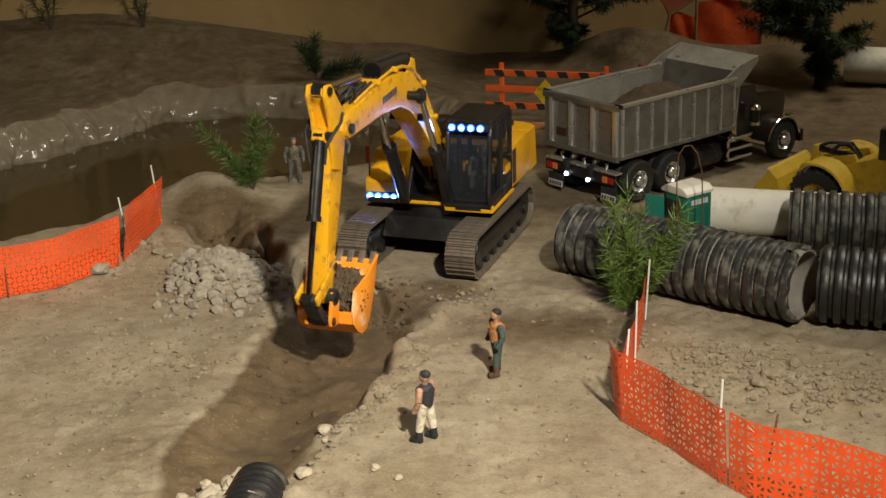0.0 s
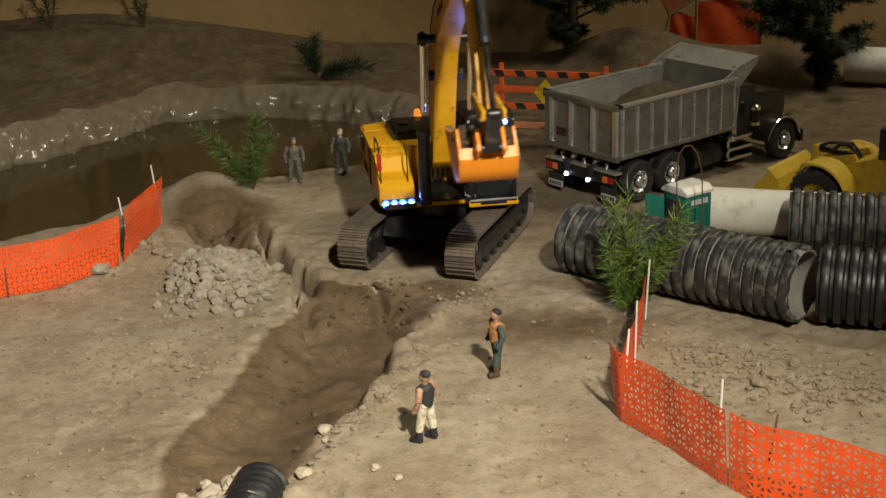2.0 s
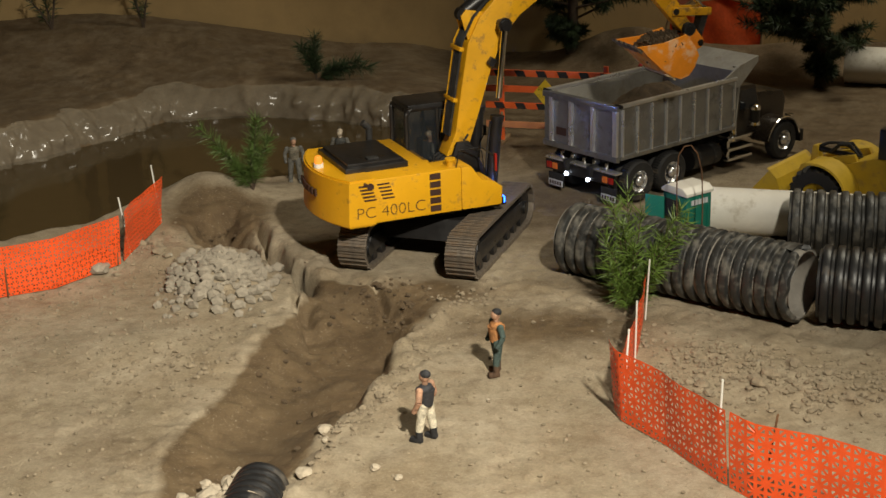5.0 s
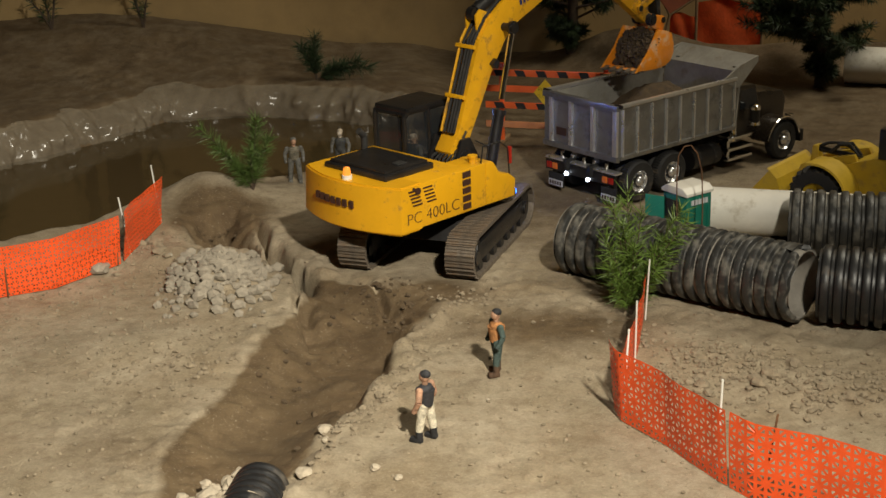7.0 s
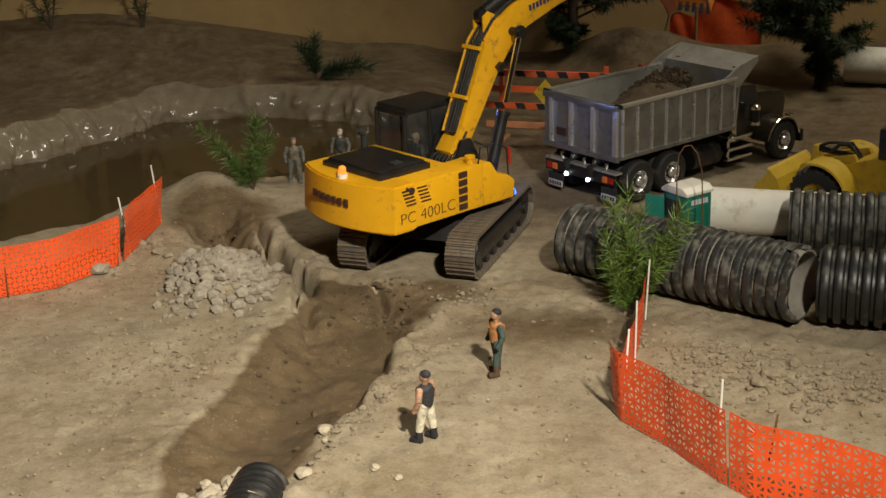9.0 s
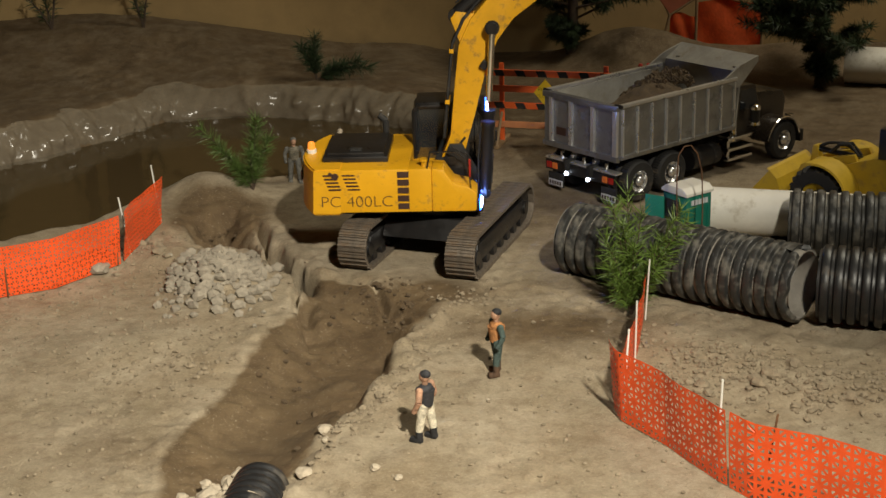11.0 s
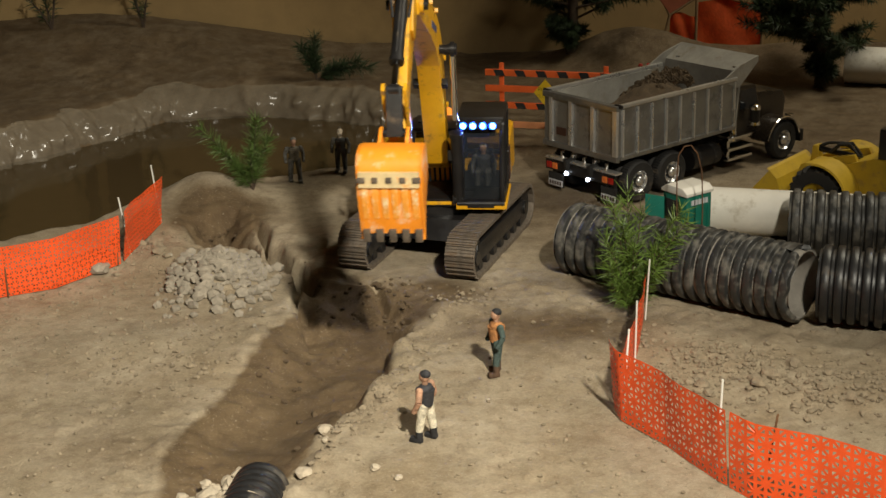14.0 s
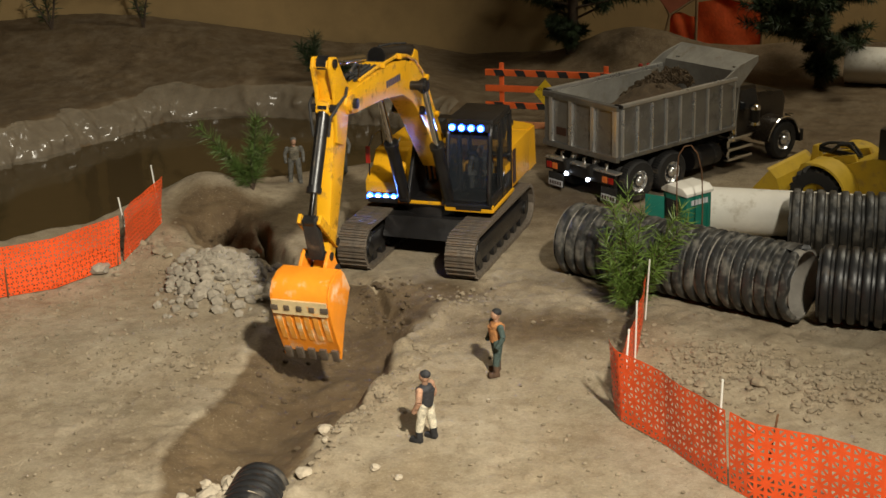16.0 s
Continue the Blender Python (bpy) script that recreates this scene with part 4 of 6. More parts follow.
def linkage(t):
    """Poses of all moving members in the house's space, at t."""
    b, a, c = (curve_at(r, t) for r in (BOOM, ARM, BUCKET))
    m_boom = plane_pose(BX, BZ, b)
    tip = m_boom @ Vector((LB, 0, 0))
    m_arm = plane_pose(tip.x, tip.z, a)
    end = m_arm @ Vector((LA, 0, 0))
    m_bucket = plane_pose(end.x, end.z, c)
    out = {boom: m_boom, arm: m_arm, bucket: m_bucket}

    def span(p, q):
        d = q - p
        deg = math.degrees(math.atan2(d.z, d.x))
        return plane_pose(p.x, p.z, deg), plane_pose(q.x, q.z, deg)
    for lift in boom_rams:
        out[lift[0]], out[lift[1]] = span(Vector((0.078, 0, 0.108)), m_boom @ Vector((KX, 0, KZ)))
    out[arm_ram[0]], out[arm_ram[1]] = span(m_boom @ Vector((0.200, 0, 0.139)), m_arm @ Vector((TX, 0, TZ)))
    r0, ear = m_arm @ Vector((0.197, 0, 0)), m_bucket @ Vector((-0.020, 0, 0.029))
    d = Vector((ear.x - r0.x, ear.z - r0.z))
    l1, l2 = 0.068, 0.058
    dist = min(max(d.length, abs(l1 - l2) + 0.001), l1 + l2 - 0.001)
    u = d.normalized()
    along = (l1 * l1 - l2 * l2 + dist * dist) / (2 * dist)
    off = math.sqrt(max(l1 * l1 - along * along, 0))
    side = m_arm.to_3x3() @ Vector((0, 0, 1))
    nrm = Vector((-u.y, u.x))
    if nrm.dot(Vector((side.x, side.z))) < 0:
        nrm = -nrm
    knee = Vector((r0.x + u.x * along + nrm.x * off, 0, r0.z + u.y * along + nrm.y * off))
    out[rocker] = span(r0, knee)[0]
    out[push_link] = span(knee, ear)[0]
    out[bucket_ram[0]], out[bucket_ram[1]] = span(m_arm @ Vector((0.015, 0, 0.050)), knee)
    return out



# ---- dump truck ----
def build_truck():
    truck = thing("dump_truck", pose(0.315, 2.757, 0.0, 0, 0, 38.9), "silver dump truck model with dark cab, tail lamps lit", "dump truck")
    bm = bmesh.new()
    for s in (-1, 1):
        box(bm, (0.21, s * 0.032, 0.062), (0.56, 0.010, 0.022), bevel=0.001)
    for x in (-0.05, 0.0, 0.091, 0.2, 0.3, 0.425):
        box(bm, (x, 0, 0.058), (0.012, 0.064, 0.014))
    for x in (0.0, 0.091, 0.425):
        rod(bm, (x, -0.075, 0.0415), (x, 0.075, 0.0415), 0.008, n=12)
    part("chassis", bm, BLACK_MATT, truck, "black chassis frame")
    # wheels
    bm = bmesh.new()
    prof = [(0.022, -0.0115), (0.036, -0.0115), (0.0400, -0.009), (0.0415, -0.005), (0.0415, 0.005), (0.0400, 0.009), (0.036, 0.0115), (0.022, 0.0115)]
    lathe(bm, prof, 96, Matrix.Rotation(radians(90), 4, "Z"))
    for v in bm.verts:
        if math.hypot(v.co.x, v.co.z) > 0.039 and round(math.atan2(v.co.z, v.co.x) / math.pi * 48) % 2:
            v.co.x, v.co.z = v.co.x * 0.965, v.co.z * 0.965
    tyre = mesh_of(bm, "tyre", BLACK_MATT, True)
    bm = bmesh.new()
    lathe(bm, [(0.0235, -0.010), (0.0235, 0.009), (0.0205, 0.0105), (0.0175, 0.005), (0.011, 0.004), (0.0095, 0.012), (0.006, 0.0155), (0.0, 0.0165)], 30, Matrix.Rotation(radians(90), 4, "Z"))
    for i in range(8):
        a = 2 * math.pi * i / 8
        ball(bm, (0.0145 * math.cos(a), 0.006, 0.0145 * math.sin(a)), 0.0028, sub=1)
    rim = mesh_of(bm, "rim", RIM, True)
    for x in (0.0, 0.091, 0.425):
        for s in (-1, 1):
            for k in ((0,) if x > 0.4 else (0, 1)):
                bm = bmesh.new()
                rod(bm, (0, -0.009, 0), (0, 0.009, 0), 0.012, n=16)
                wheel = part("wheel", bm, BLACK, truck, "black tyre on bright chrome rim",
                             Matrix.Translation((x + (0.004 if x > 0.4 else 0), s * ((0.094 if x > 0.4 else 0.0905) - 0.026 * k), 0.0425)) @ Matrix.Rotation(0 if s > 0 else math.pi, 4, "Z"))
                share("tyre", tyre, wheel, Matrix())
                share("rim", rim, wheel, Matrix())
    # body of the bed: floor, sides with ribs, headboard with shield
    x0, x1, w, z0, z1 = -0.055, 0.273, 0.100, 0.094, 0.197
    bm = bmesh.new()
    box(bm, ((x0 + x1) / 2, 0, z0 + 0.004), (x1 - x0, 2 * w - 0.01, 0.006))
    for s in (-1, 1):
        box(bm, (0.11, s * 0.03, 0.082), (0.31, 0.014, 0.018), bevel=0.001)
    bed = part("bed_floor", bm, ALU, truck, "grey aluminium dump bed floor")
    for s in (-1, 1):
        bm = bmesh.new()
        box(bm, ((x0 + x1) / 2, s * (w - 0.002), (z0 + z1) / 2), (x1 - x0, 0.003, z1 - z0))
        side = part("bed_side", bm, ALU, truck, "ribbed aluminium bed side")
        # extra plate, its pale tone paints the light inside the bed
        bm = bmesh.new()
        box(bm, ((x0 + x1) / 2, s * (w - 0.0052), (z0 + z1) / 2 + 0.002), (x1 - x0 - 0.002, 0.003, z1 - z0 - 0.012))
        part("bed_lit_face", bm, ALU_LIT_DUST, side, "dusty plate on the inner bed wall, light put into its pale tone", smooth=False)
        bm = bmesh.new()
        box(bm, ((x0 + x1) / 2, s * (w - 0.001), z1), (x1 - x0, 0.009, 0.007), bevel=0.001)
        part("top_rail", bm, ALU_BRIGHT, side)
        bm = bmesh.new()
        box(bm, ((x0 + x1) / 2, s * (w + 0.0005), z0 + 0.004), (x1 - x0, 0.006, 0.008), bevel=0.001)
        part("bottom_rail", bm, ALU, side)
        for i in range(9):
            x = x0 + 0.006 + i * (x1 - x0 - 0.012) / 8
            bm = bmesh.new()
            box(bm, (x, s * (w + 0.0015), (z0 + z1) / 2), (0.0036, 0.006, z1 - z0 - 0.012), bevel=0.0010)
            part("rib", bm, ALU_BRIGHT, side)
    bm = bmesh.new()
    prism(bm, [(x1, z0), (x1 + 0.004, z0), (x1 + 0.016, 0.205), (x1 + 0.064, 0.231), (x1 + 0.063, 0.234), (x1 + 0.012, 0.208)], -w, w)
    for s in (-1, 1):
        prism(bm, [(x1 - 0.045, z1), (x1 + 0.006, z1 - 0.02), (x1 + 0.064, 0.222), (x1 + 0.064, 0.234), (x1 + 0.01, 0.222)], s * w - 0.0018, s * w + 0.0018)
    part("headboard", bm, ALU_LIT_DUST, truck, "aluminium headboard with cab shield", smooth=False)
    # tailgate
    bm = bmesh.new()
    prism(bm, [(x0 - 0.004, z0 - 0.004), (x0, z0 - 0.004), (x0 + 0.001, z1 + 0.002), (x0 - 0.003, z1 + 0.002)], -w, w)
    gate = part("tailgate", bm, ALU, truck, "aluminium tailgate with upright ribs", smooth=False)
    for y in (-0.094, -0.035, 0.024, 0.078):
        bm = bmesh.new()
        box(bm, (x0 - 0.006, y, (z0 + z1) / 2), (0.007, 0.009 if abs(y) < 0.09 else 0.012, z1 - z0 - 0.014), bevel=0.0015)
        part("rib", bm, ALU_BRIGHT, gate)
    for z in (z0 + 0.002, z1 - 0.004):
        bm = bmesh.new()
        box(bm, (x0 - 0.006, 0, z), (0.007, 2 * w, 0.011), bevel=0.0015)
        part("cross_rail", bm, ALU, gate)
    bm = bmesh.new()
    box(bm, (x0 - 0.0045, 0.052, 0.124), (0.002, 0.026, 0.015))
    part("plate", bm, DECAL, gate, "dark badge plate")
    bm = bmesh.new()
    for s in (-1, 1):
        rod(bm, (x0, s * (w + 0.004), z1), (x0, s * (w - 0.012), z1), 0.004, n=10)
    part("hinge", bm, BLACK, gate)
    # rear beam, lamps, flaps, number plate bars
    bm = bmesh.new()
    box(bm, (-0.058, 0, 0.052), (0.006, 0.19, 0.020), bevel=0.001)
    beam = part("rear_beam", bm, BLACK, truck, "dark rear light beam")
    bm = bmesh.new()
    box(bm, (-0.052, 0, 0.066), (0.018, 0.192, 0.004), bevel=0.001)
    part("beam_plate", bm, ALU_BRIGHT, beam, "bright metal beam plate")
    for y in (-0.06, -0.028, 0.0, 0.032, 0.06):
        bm = bmesh.new()
        rod(bm, (-0.048, y, 0.068), (-0.048, y, 0.080), 0.0045, n=10)
        rod(bm, (-0.048, y, 0.074), (-0.036, y + 0.008, 0.076), 0.003, n=8)
        part("fitting", bm, CHROME, beam, "chrome air fitting")
    for y in (-0.084, -0.068, 0.084, 0.068):
        bm = bmesh.new()
        box(bm, (-0.0615, y, 0.052), (0.003, 0.013, 0.012), bevel=0.001)
        part("tail_light", bm, RED if abs(y) > 0.07 else AMBER, beam)
    for y in (0.036, -0.024):
        bm = bmesh.new()
        ball(bm, (-0.062, y, 0.043), 0.0042, sub=2)
        part("reversing_lamp", bm, LED_SMALL, beam, "lit white reversing lamp")
    for y in (-0.078, 0.066):
        bm = bmesh.new()
        box(bm, (-0.060, y, 0.024), (0.002, 0.042, 0.028), bevel=0.0006)
        flap = part("mud_flap", bm, BLACK_MATT, truck)
        bm = bmesh.new()
        box(bm, (-0.0616, y, 0.018), (0.0014, 0.038, 0.012))
        pl = part("flap_plate", bm, PLATE, flap, "bright plate on the mud flap")
        for k in range(5):
            bm = bmesh.new()
            box(bm, (-0.0626, y - 0.014 + 0.007 * k, 0.018), (0.001, 0.004, 0.007))
            part("bar", bm, DECAL, pl)
    # fenders, tanks, steps
    for s in (-1, 1):
        bm = bmesh.new()
        rod(bm, (0.165, s * 0.072, 0.046), (0.245, s * 0.072, 0.046), 0.022, n=24)
        tank = part("fuel_tank", bm, BLACK, truck, "black fuel tank")
        for x in (0.183, 0.227):
            bm = bmesh.new()
            rod(bm, (x - 0.003, s * 0.072, 0.046), (x + 0.003, s * 0.072, 0.046), 0.0228, n=24)
            part("strap", bm, BLACK_MATT, tank)
        bm = bmesh.new()
        for z in (0.028, 0.048, 0.070):
            box(bm, (0.305, s * 0.076, z), (0.075, 0.030, 0.006), bevel=0.001)
        box(bm, (0.275, s * 0.070, 0.05), (0.008, 0.03, 0.05), bevel=0.001)
        part("step", bm, CHROME, truck, "bright metal step box")
        bm = bmesh.new()
        arc = []
        for i in range(11):
            a = radians(10 + 160 * i / 10)
            arc.append((0.425 + 0.052 * math.cos(a), 0.040 + 0.052 * math.sin(a)))
        arc += [(x + (0.425 - x) * 0.06, z - 0.003) for x, z in arc[::-1]]
        prism(bm, arc, s * 0.060, s * 0.106)
        fender = part("fender", bm, TRUCK_DARK, truck, "dark bronze front fender")
        bm = bmesh.new()
        hose(bm, [(0.425 + 0.0525 * math.cos(radians(12 + 12 * i)), s * 0.106, 0.040 + 0.0525 * math.sin(radians(12 + 12 * i))) for i in range(14)], 0.0018)
        part("trim", bm, CHROME, fender, "chrome edge trim")
        bm = bmesh.new()
        rod(bm, (0.300, s * 0.075, 0.06), (0.300, s * 0.075, 0.215), 0.007, n=14)
        part("exhaust_stack", bm, CHROME, truck, "chrome exhaust stack")
        bm = bmesh.new()
        rod(bm, (0.345, s * 0.092, 0.094), (0.345, s * 0.092, 0.122), 0.0105, n=18)
        cleaner = part("air_cleaner", bm, BLACK, truck, "black air cleaner with chrome caps")
        for z in (0.092, 0.124):
            bm = bmesh.new()
            rod(bm, (0.345, s * 0.092, z - 0.003), (0.345, s * 0.092, z + 0.003), 0.012, n=18)
            ball(bm, (0.345, s * 0.092, z + 0.003), 0.011, (1, 1, 0.45))
            part("cap", bm, CHROME, cleaner)
    bm = bmesh.new()
    prism(bm, [(0.305, 0.062), (0.385, 0.062), (0.385, 0.118), (0.370, 0.166), (0.310, 0.172), (0.305, 0.165)], -0.072, 0.072, 0.004)
    cab = part("cab", bm, TRUCK_DARK, truck, "dark bronze truck cab")
    bm = bmesh.new()
    prism(bm, [(0.380, 0.062), (0.482, 0.058), (0.490, 0.112), (0.480, 0.134), (0.380, 0.146)], -0.058, 0.058, 0.008)
    part("hood", bm, TRUCK_DARK, truck, "dark bronze engine hood")
    for s in (-1, 1):
        bm = bmesh.new()
        prism(bm, [(0.322, 0.120), (0.378, 0.120), (0.367, 0.158), (0.322, 0.160)], s * 0.0725 - 0.0006, s * 0.0725 + 0.0006)
        part("side_window", bm, GLASS, cab, smooth=False)
        bm = bmesh.new()
        box(bm, (0.470, s * 0.083, 0.082), (0.012, 0.016, 0.012), bevel=0.002)
        part("headlight", bm, CHROME, truck)
    bm = bmesh.new()
    prism(bm, [(0.3855, 0.128), (0.3875, 0.128), (0.3725, 0.162), (0.3705, 0.162)], -0.062, 0.062)
    part("windscreen", bm, GLASS, cab, smooth=False)
    bm = bmesh.new()
    box(bm, (0.500, 0, 0.038), (0.012, 0.19, 0.026), bevel=0.003)
    part("bumper", bm, BLACK, truck, "black front bumper")
    bm = bmesh.new()
    box(bm, (0.490, 0, 0.088), (0.004, 0.07, 0.05), bevel=0.002)
    part("grille", bm, CHROME, truck)
    for y in (-0.02, 0.02):
        bm = bmesh.new()
        ball(bm, (0.345, y, 0.174), 0.004, sub=1)
        part("marker_lamp", bm, RED, cab)
    return truck


build_truck()
TRUCK = pose(0.315, 2.757, 0.0, 0, 0, 38.9)


def lumpy(bm, c, r, seed, squash=0.7, sub=2, fine=1.0):
    """An angular lump of earth or stone."""
    made = bmesh.ops.create_icosphere(bm, subdivisions=sub, radius=r)["verts"]
    for v in made:
        d = v.co.normalized()
        k = 1 + 0.38 * noise.noise(d * 1.6 + Vector((seed * 3.1, seed, 0))) + fine * 0.34 * noise.noise(d * 3.3 + Vector((0, seed * 1.7, seed))) + fine * 0.16 * noise.noise(d * 8.0 + Vector((seed, 0, seed * 0.7)))
        v.co = Vector((v.co.x * k, v.co.y * k, v.co.z * k * squash)) + Vector(c)


def build_truck_load():
    bm = bmesh.new()
    n = 36
    grid = []
    for i in range(n + 1):
        row = []
        for j in range(n + 1):
            u, v = i / n * 2 - 1, j / n * 2 - 1
            x, y = 0.128 + 0.138 * u, 0.094 * v
            z = 0.112 + 0.080 * math.exp(-((x - 0.150) / 0.12) ** 2 - (y / 0.09) ** 2) + 0.007 * noise.noise((x * 30, y * 30, 1)) + 0.004 * noise.noise((x * 80, y * 80, 4))
            row.append(bm.verts.new((x, y, z)))
        grid.append(row)
    for i in range(n):
        for j in range(n):
            bm.faces.new((grid[i][j], grid[i + 1][j], grid[i + 1][j + 1], grid[i][j + 1]))
    low = [[bm.verts.new((v.co.x, v.co.y, 0.101)) for v in row] for row in (grid[0], grid[-1])]
    ob = part("soil_load", bm, CLOD, None, m=TRUCK.copy())
    tagged(ob, "heap of moist brown soil in the truck bed", "soil", kind="stuff")


build_truck_load()


# ---- pipes ----
def corrugated(name, a, b, r, material, label, z=None, pitch=0.0192, inner=None, torn=False):
    a, b = Vector(a), Vector(b)
    d = b - a
    length = d.length
    za = (height_at(*a) if z is None else z) + r
    zb = (height_at(*b) if z is None else z) + r
    za = zb = (za + zb) / 2
    turn = Matrix.Translation((a.x, a.y, za)) @ Matrix.Rotation(math.atan2(d.y, d.x), 4, "Z")
    pipe = thing(name, turn, label, "drain pipe", "corrugated drain pipes")
    prof = []
    count = int(length / pitch)
    p = length / count
    for i in range(count):
        x = i * p
        prof += [(r * 0.88, x), (r * 0.885, x + p * 0.18), (r * 0.985, x + p * 0.32), (r, x + p * 0.45), (r, x + p * 0.72), (r * 0.985, x + p * 0.85), (r * 0.885, x + p * 0.97)]
    prof.append((r * 0.88, length))
    bm = bmesh.new()
    lathe(bm, prof, 56)
    for v in bm.verts:
        v.co.z += 0.0016 * noise.noise(v.co * 14) + 0.010 * math.sin(math.pi * v.co.x / length) * 0
        v.co.y += 0.0016 * noise.noise(v.co * 14 + Vector((5, 0, 0)))
    if torn:
        for v in bm.verts:
            if v.co.x > length - 0.012:
                ang = math.atan2(v.co.z, v.co.y)
                v.co.x += 0.010 * noise.noise((math.cos(ang) * 2.2, math.sin(ang) * 2.2, 9.0)) - (0.022 if 1.2 < ang < 1.9 else 0.0)
    part("corrugated_wall", bm, material, pipe)
    bm = bmesh.new()
    ridges = [(r * (0.845 if k % 2 else 0.875), length * k / (2 * count)) for k in range(1, 2 * count)]
    lathe(bm, [(r * 0.90, 0), (r * 0.86, 0)] + ridges + [(r * 0.86, length), (r * 0.90, length)], 40)
    part("lining", bm, inner or PIPE_IN, pipe, "dusty grey inner lining")
    return pipe


corrugated("drain_pipe", (0.214, 2.318), (0.541, 2.063), 0.060, PIPE, "dusty black corrugated drain pipe with torn end on the earth", torn=True)
corrugated("drain_pipe", (0.567, 2.077), (1.0, 1.93), 0.060, PIPE_CLEAN, "glossy black corrugated drain pipe lying on the earth", inner=PIPE_CLEAN)
corrugated("drain_pipe", (0.590, 2.372), (1.05, 2.25), 0.057, PIPE, "muddy black corrugated drain pipe beside a white pipe")


def smooth_pipe(a, b, r, label):
    a, b = Vector(a), Vector(b)
    d = b - a
    m = Matrix.Translation((a.x, a.y, height_at(*((a + b) / 2)) + r)) @ Matrix.Rotation(math.atan2(d.y, d.x), 4, "Z")
    bm = bmesh.new()
    n = d.length
    lathe(bm, [(r * 0.92, 0.0), (r, 0.0), (r, 0.002), (r, n - 0.002), (r, n), (r * 0.92, n), (r * 0.92, 0.0)], 48)
    ob = part("plastic_pipe", bm, WHITE, None, m=m)
    tagged(ob, label, "plastic pipe", "white plastic pipes")


smooth_pipe((0.44, 2.505), (0.74, 2.42), 0.041, "white smooth plastic pipe with light scuffs")
smooth_pipe((1.030, 3.64), (1.5, 3.44), 0.046, "white smooth plastic pipe near the back wall")

# the pipe end that lies in the trench
corrugated("drain_pipe", (-0.229, 1.600), (-0.262, 1.36), 0.035, PIPE_CLEAN, "black corrugated pipe end lying in the trench", pitch=0.0140, z=-0.039, inner=PIPE_CLEAN)


# ---- portable toilet ----
def build_toilet():
    m = pose(0.424, 2.418, height_at(0.435, 2.415), 0, 0, -56)
    toilet = thing("portable_toilet", m, "small green portable toilet with white roof, door open", "portable toilet")
    w, d, h = 0.058, 0.058, 0.102
    bm = bmesh.new()
    box(bm, (0, 0, h / 2), (w, d, h), bevel=0.002)
    body = part("body", bm, GREEN, toilet, "green plastic cabin")
    for k in range(4):
        bm = bmesh.new()
        box(bm, (w / 2 + 0.0004, -0.021 + 0.014 * k, h / 2 - 0.008), (0.0025, 0.003, h - 0.03), bevel=0.0006)
        part("rib", bm, GREEN, body)
    bm = bmesh.new()
    for k in range(5):
        box(bm, (w / 2 + 0.001, -0.016 + k * 0.008, h - 0.014), (0.0018, 0.0058, 0.009))
    part("marking", bm, PLATE, body, "white plain marking bars")
    # the cabin is solid: a black panel paints the dark inside the door opening
    bm = bmesh.new()
    box(bm, (-0.004, -d / 2 - 0.0004, h / 2 - 0.004), (0.036, 0.002, h - 0.018))
    part("doorway_shade", bm, BLACK_MATT, body, "black panel painted for the shade within the open door")
    bm = bmesh.new()
    prof = [(-w / 2 - 0.003, h - 0.002), (w / 2 + 0.003, h - 0.002), (w / 2 + 0.003, h + 0.004), (0.020, h + 0.012), (-0.020, h + 0.012), (-w / 2 - 0.003, h + 0.004)]
    prism(bm, prof, -d / 2 - 0.003, d / 2 + 0.003, 0.0025)
    part("roof", bm, WHITE, toilet, "white scuffed plastic roof")
    bm = bmesh.new()
    box(bm, (0.018, 0, h / 2 - 0.004), (0.036, 0.0025, h - 0.016), bevel=0.0008)
    door = part("door", bm, DARK_GREEN, toilet, "green open door", Matrix.Translation((-0.024, -d / 2 - 0.002, 0)) @ Matrix.Rotation(radians(-158), 4, "Z"))
    bm = bmesh.new()
    box(bm, (0.018, 0.002, 0.03), (0.008, 0.0012, 0.009))
    part("notice", bm, PLATE, door)


build_toilet()


# ---- a bent wire hoop stuck in the earth before the toilet ----
bm = bmesh.new()
hose(bm, [(-0.010, 0, -0.01), (-0.010, 0, 0.06), (-0.012, 0, 0.150), (-0.010, 0, 0.186), (-0.001, 0, 0.202), (0.010, 0, 0.204), (0.021, 0, 0.190), (0.029, 0, 0.160), (0.032, 0, 0.09), (0.030, 0, -0.01)], 0.0011)
tagged(part("wire_hoop", bm, STAKE_BROWN, None, m=pose(0.405, 2.345, height_at(0.405, 2.345), 0, 0, -10)), "thin dark bent wire hoop stuck in the earth", "wire")


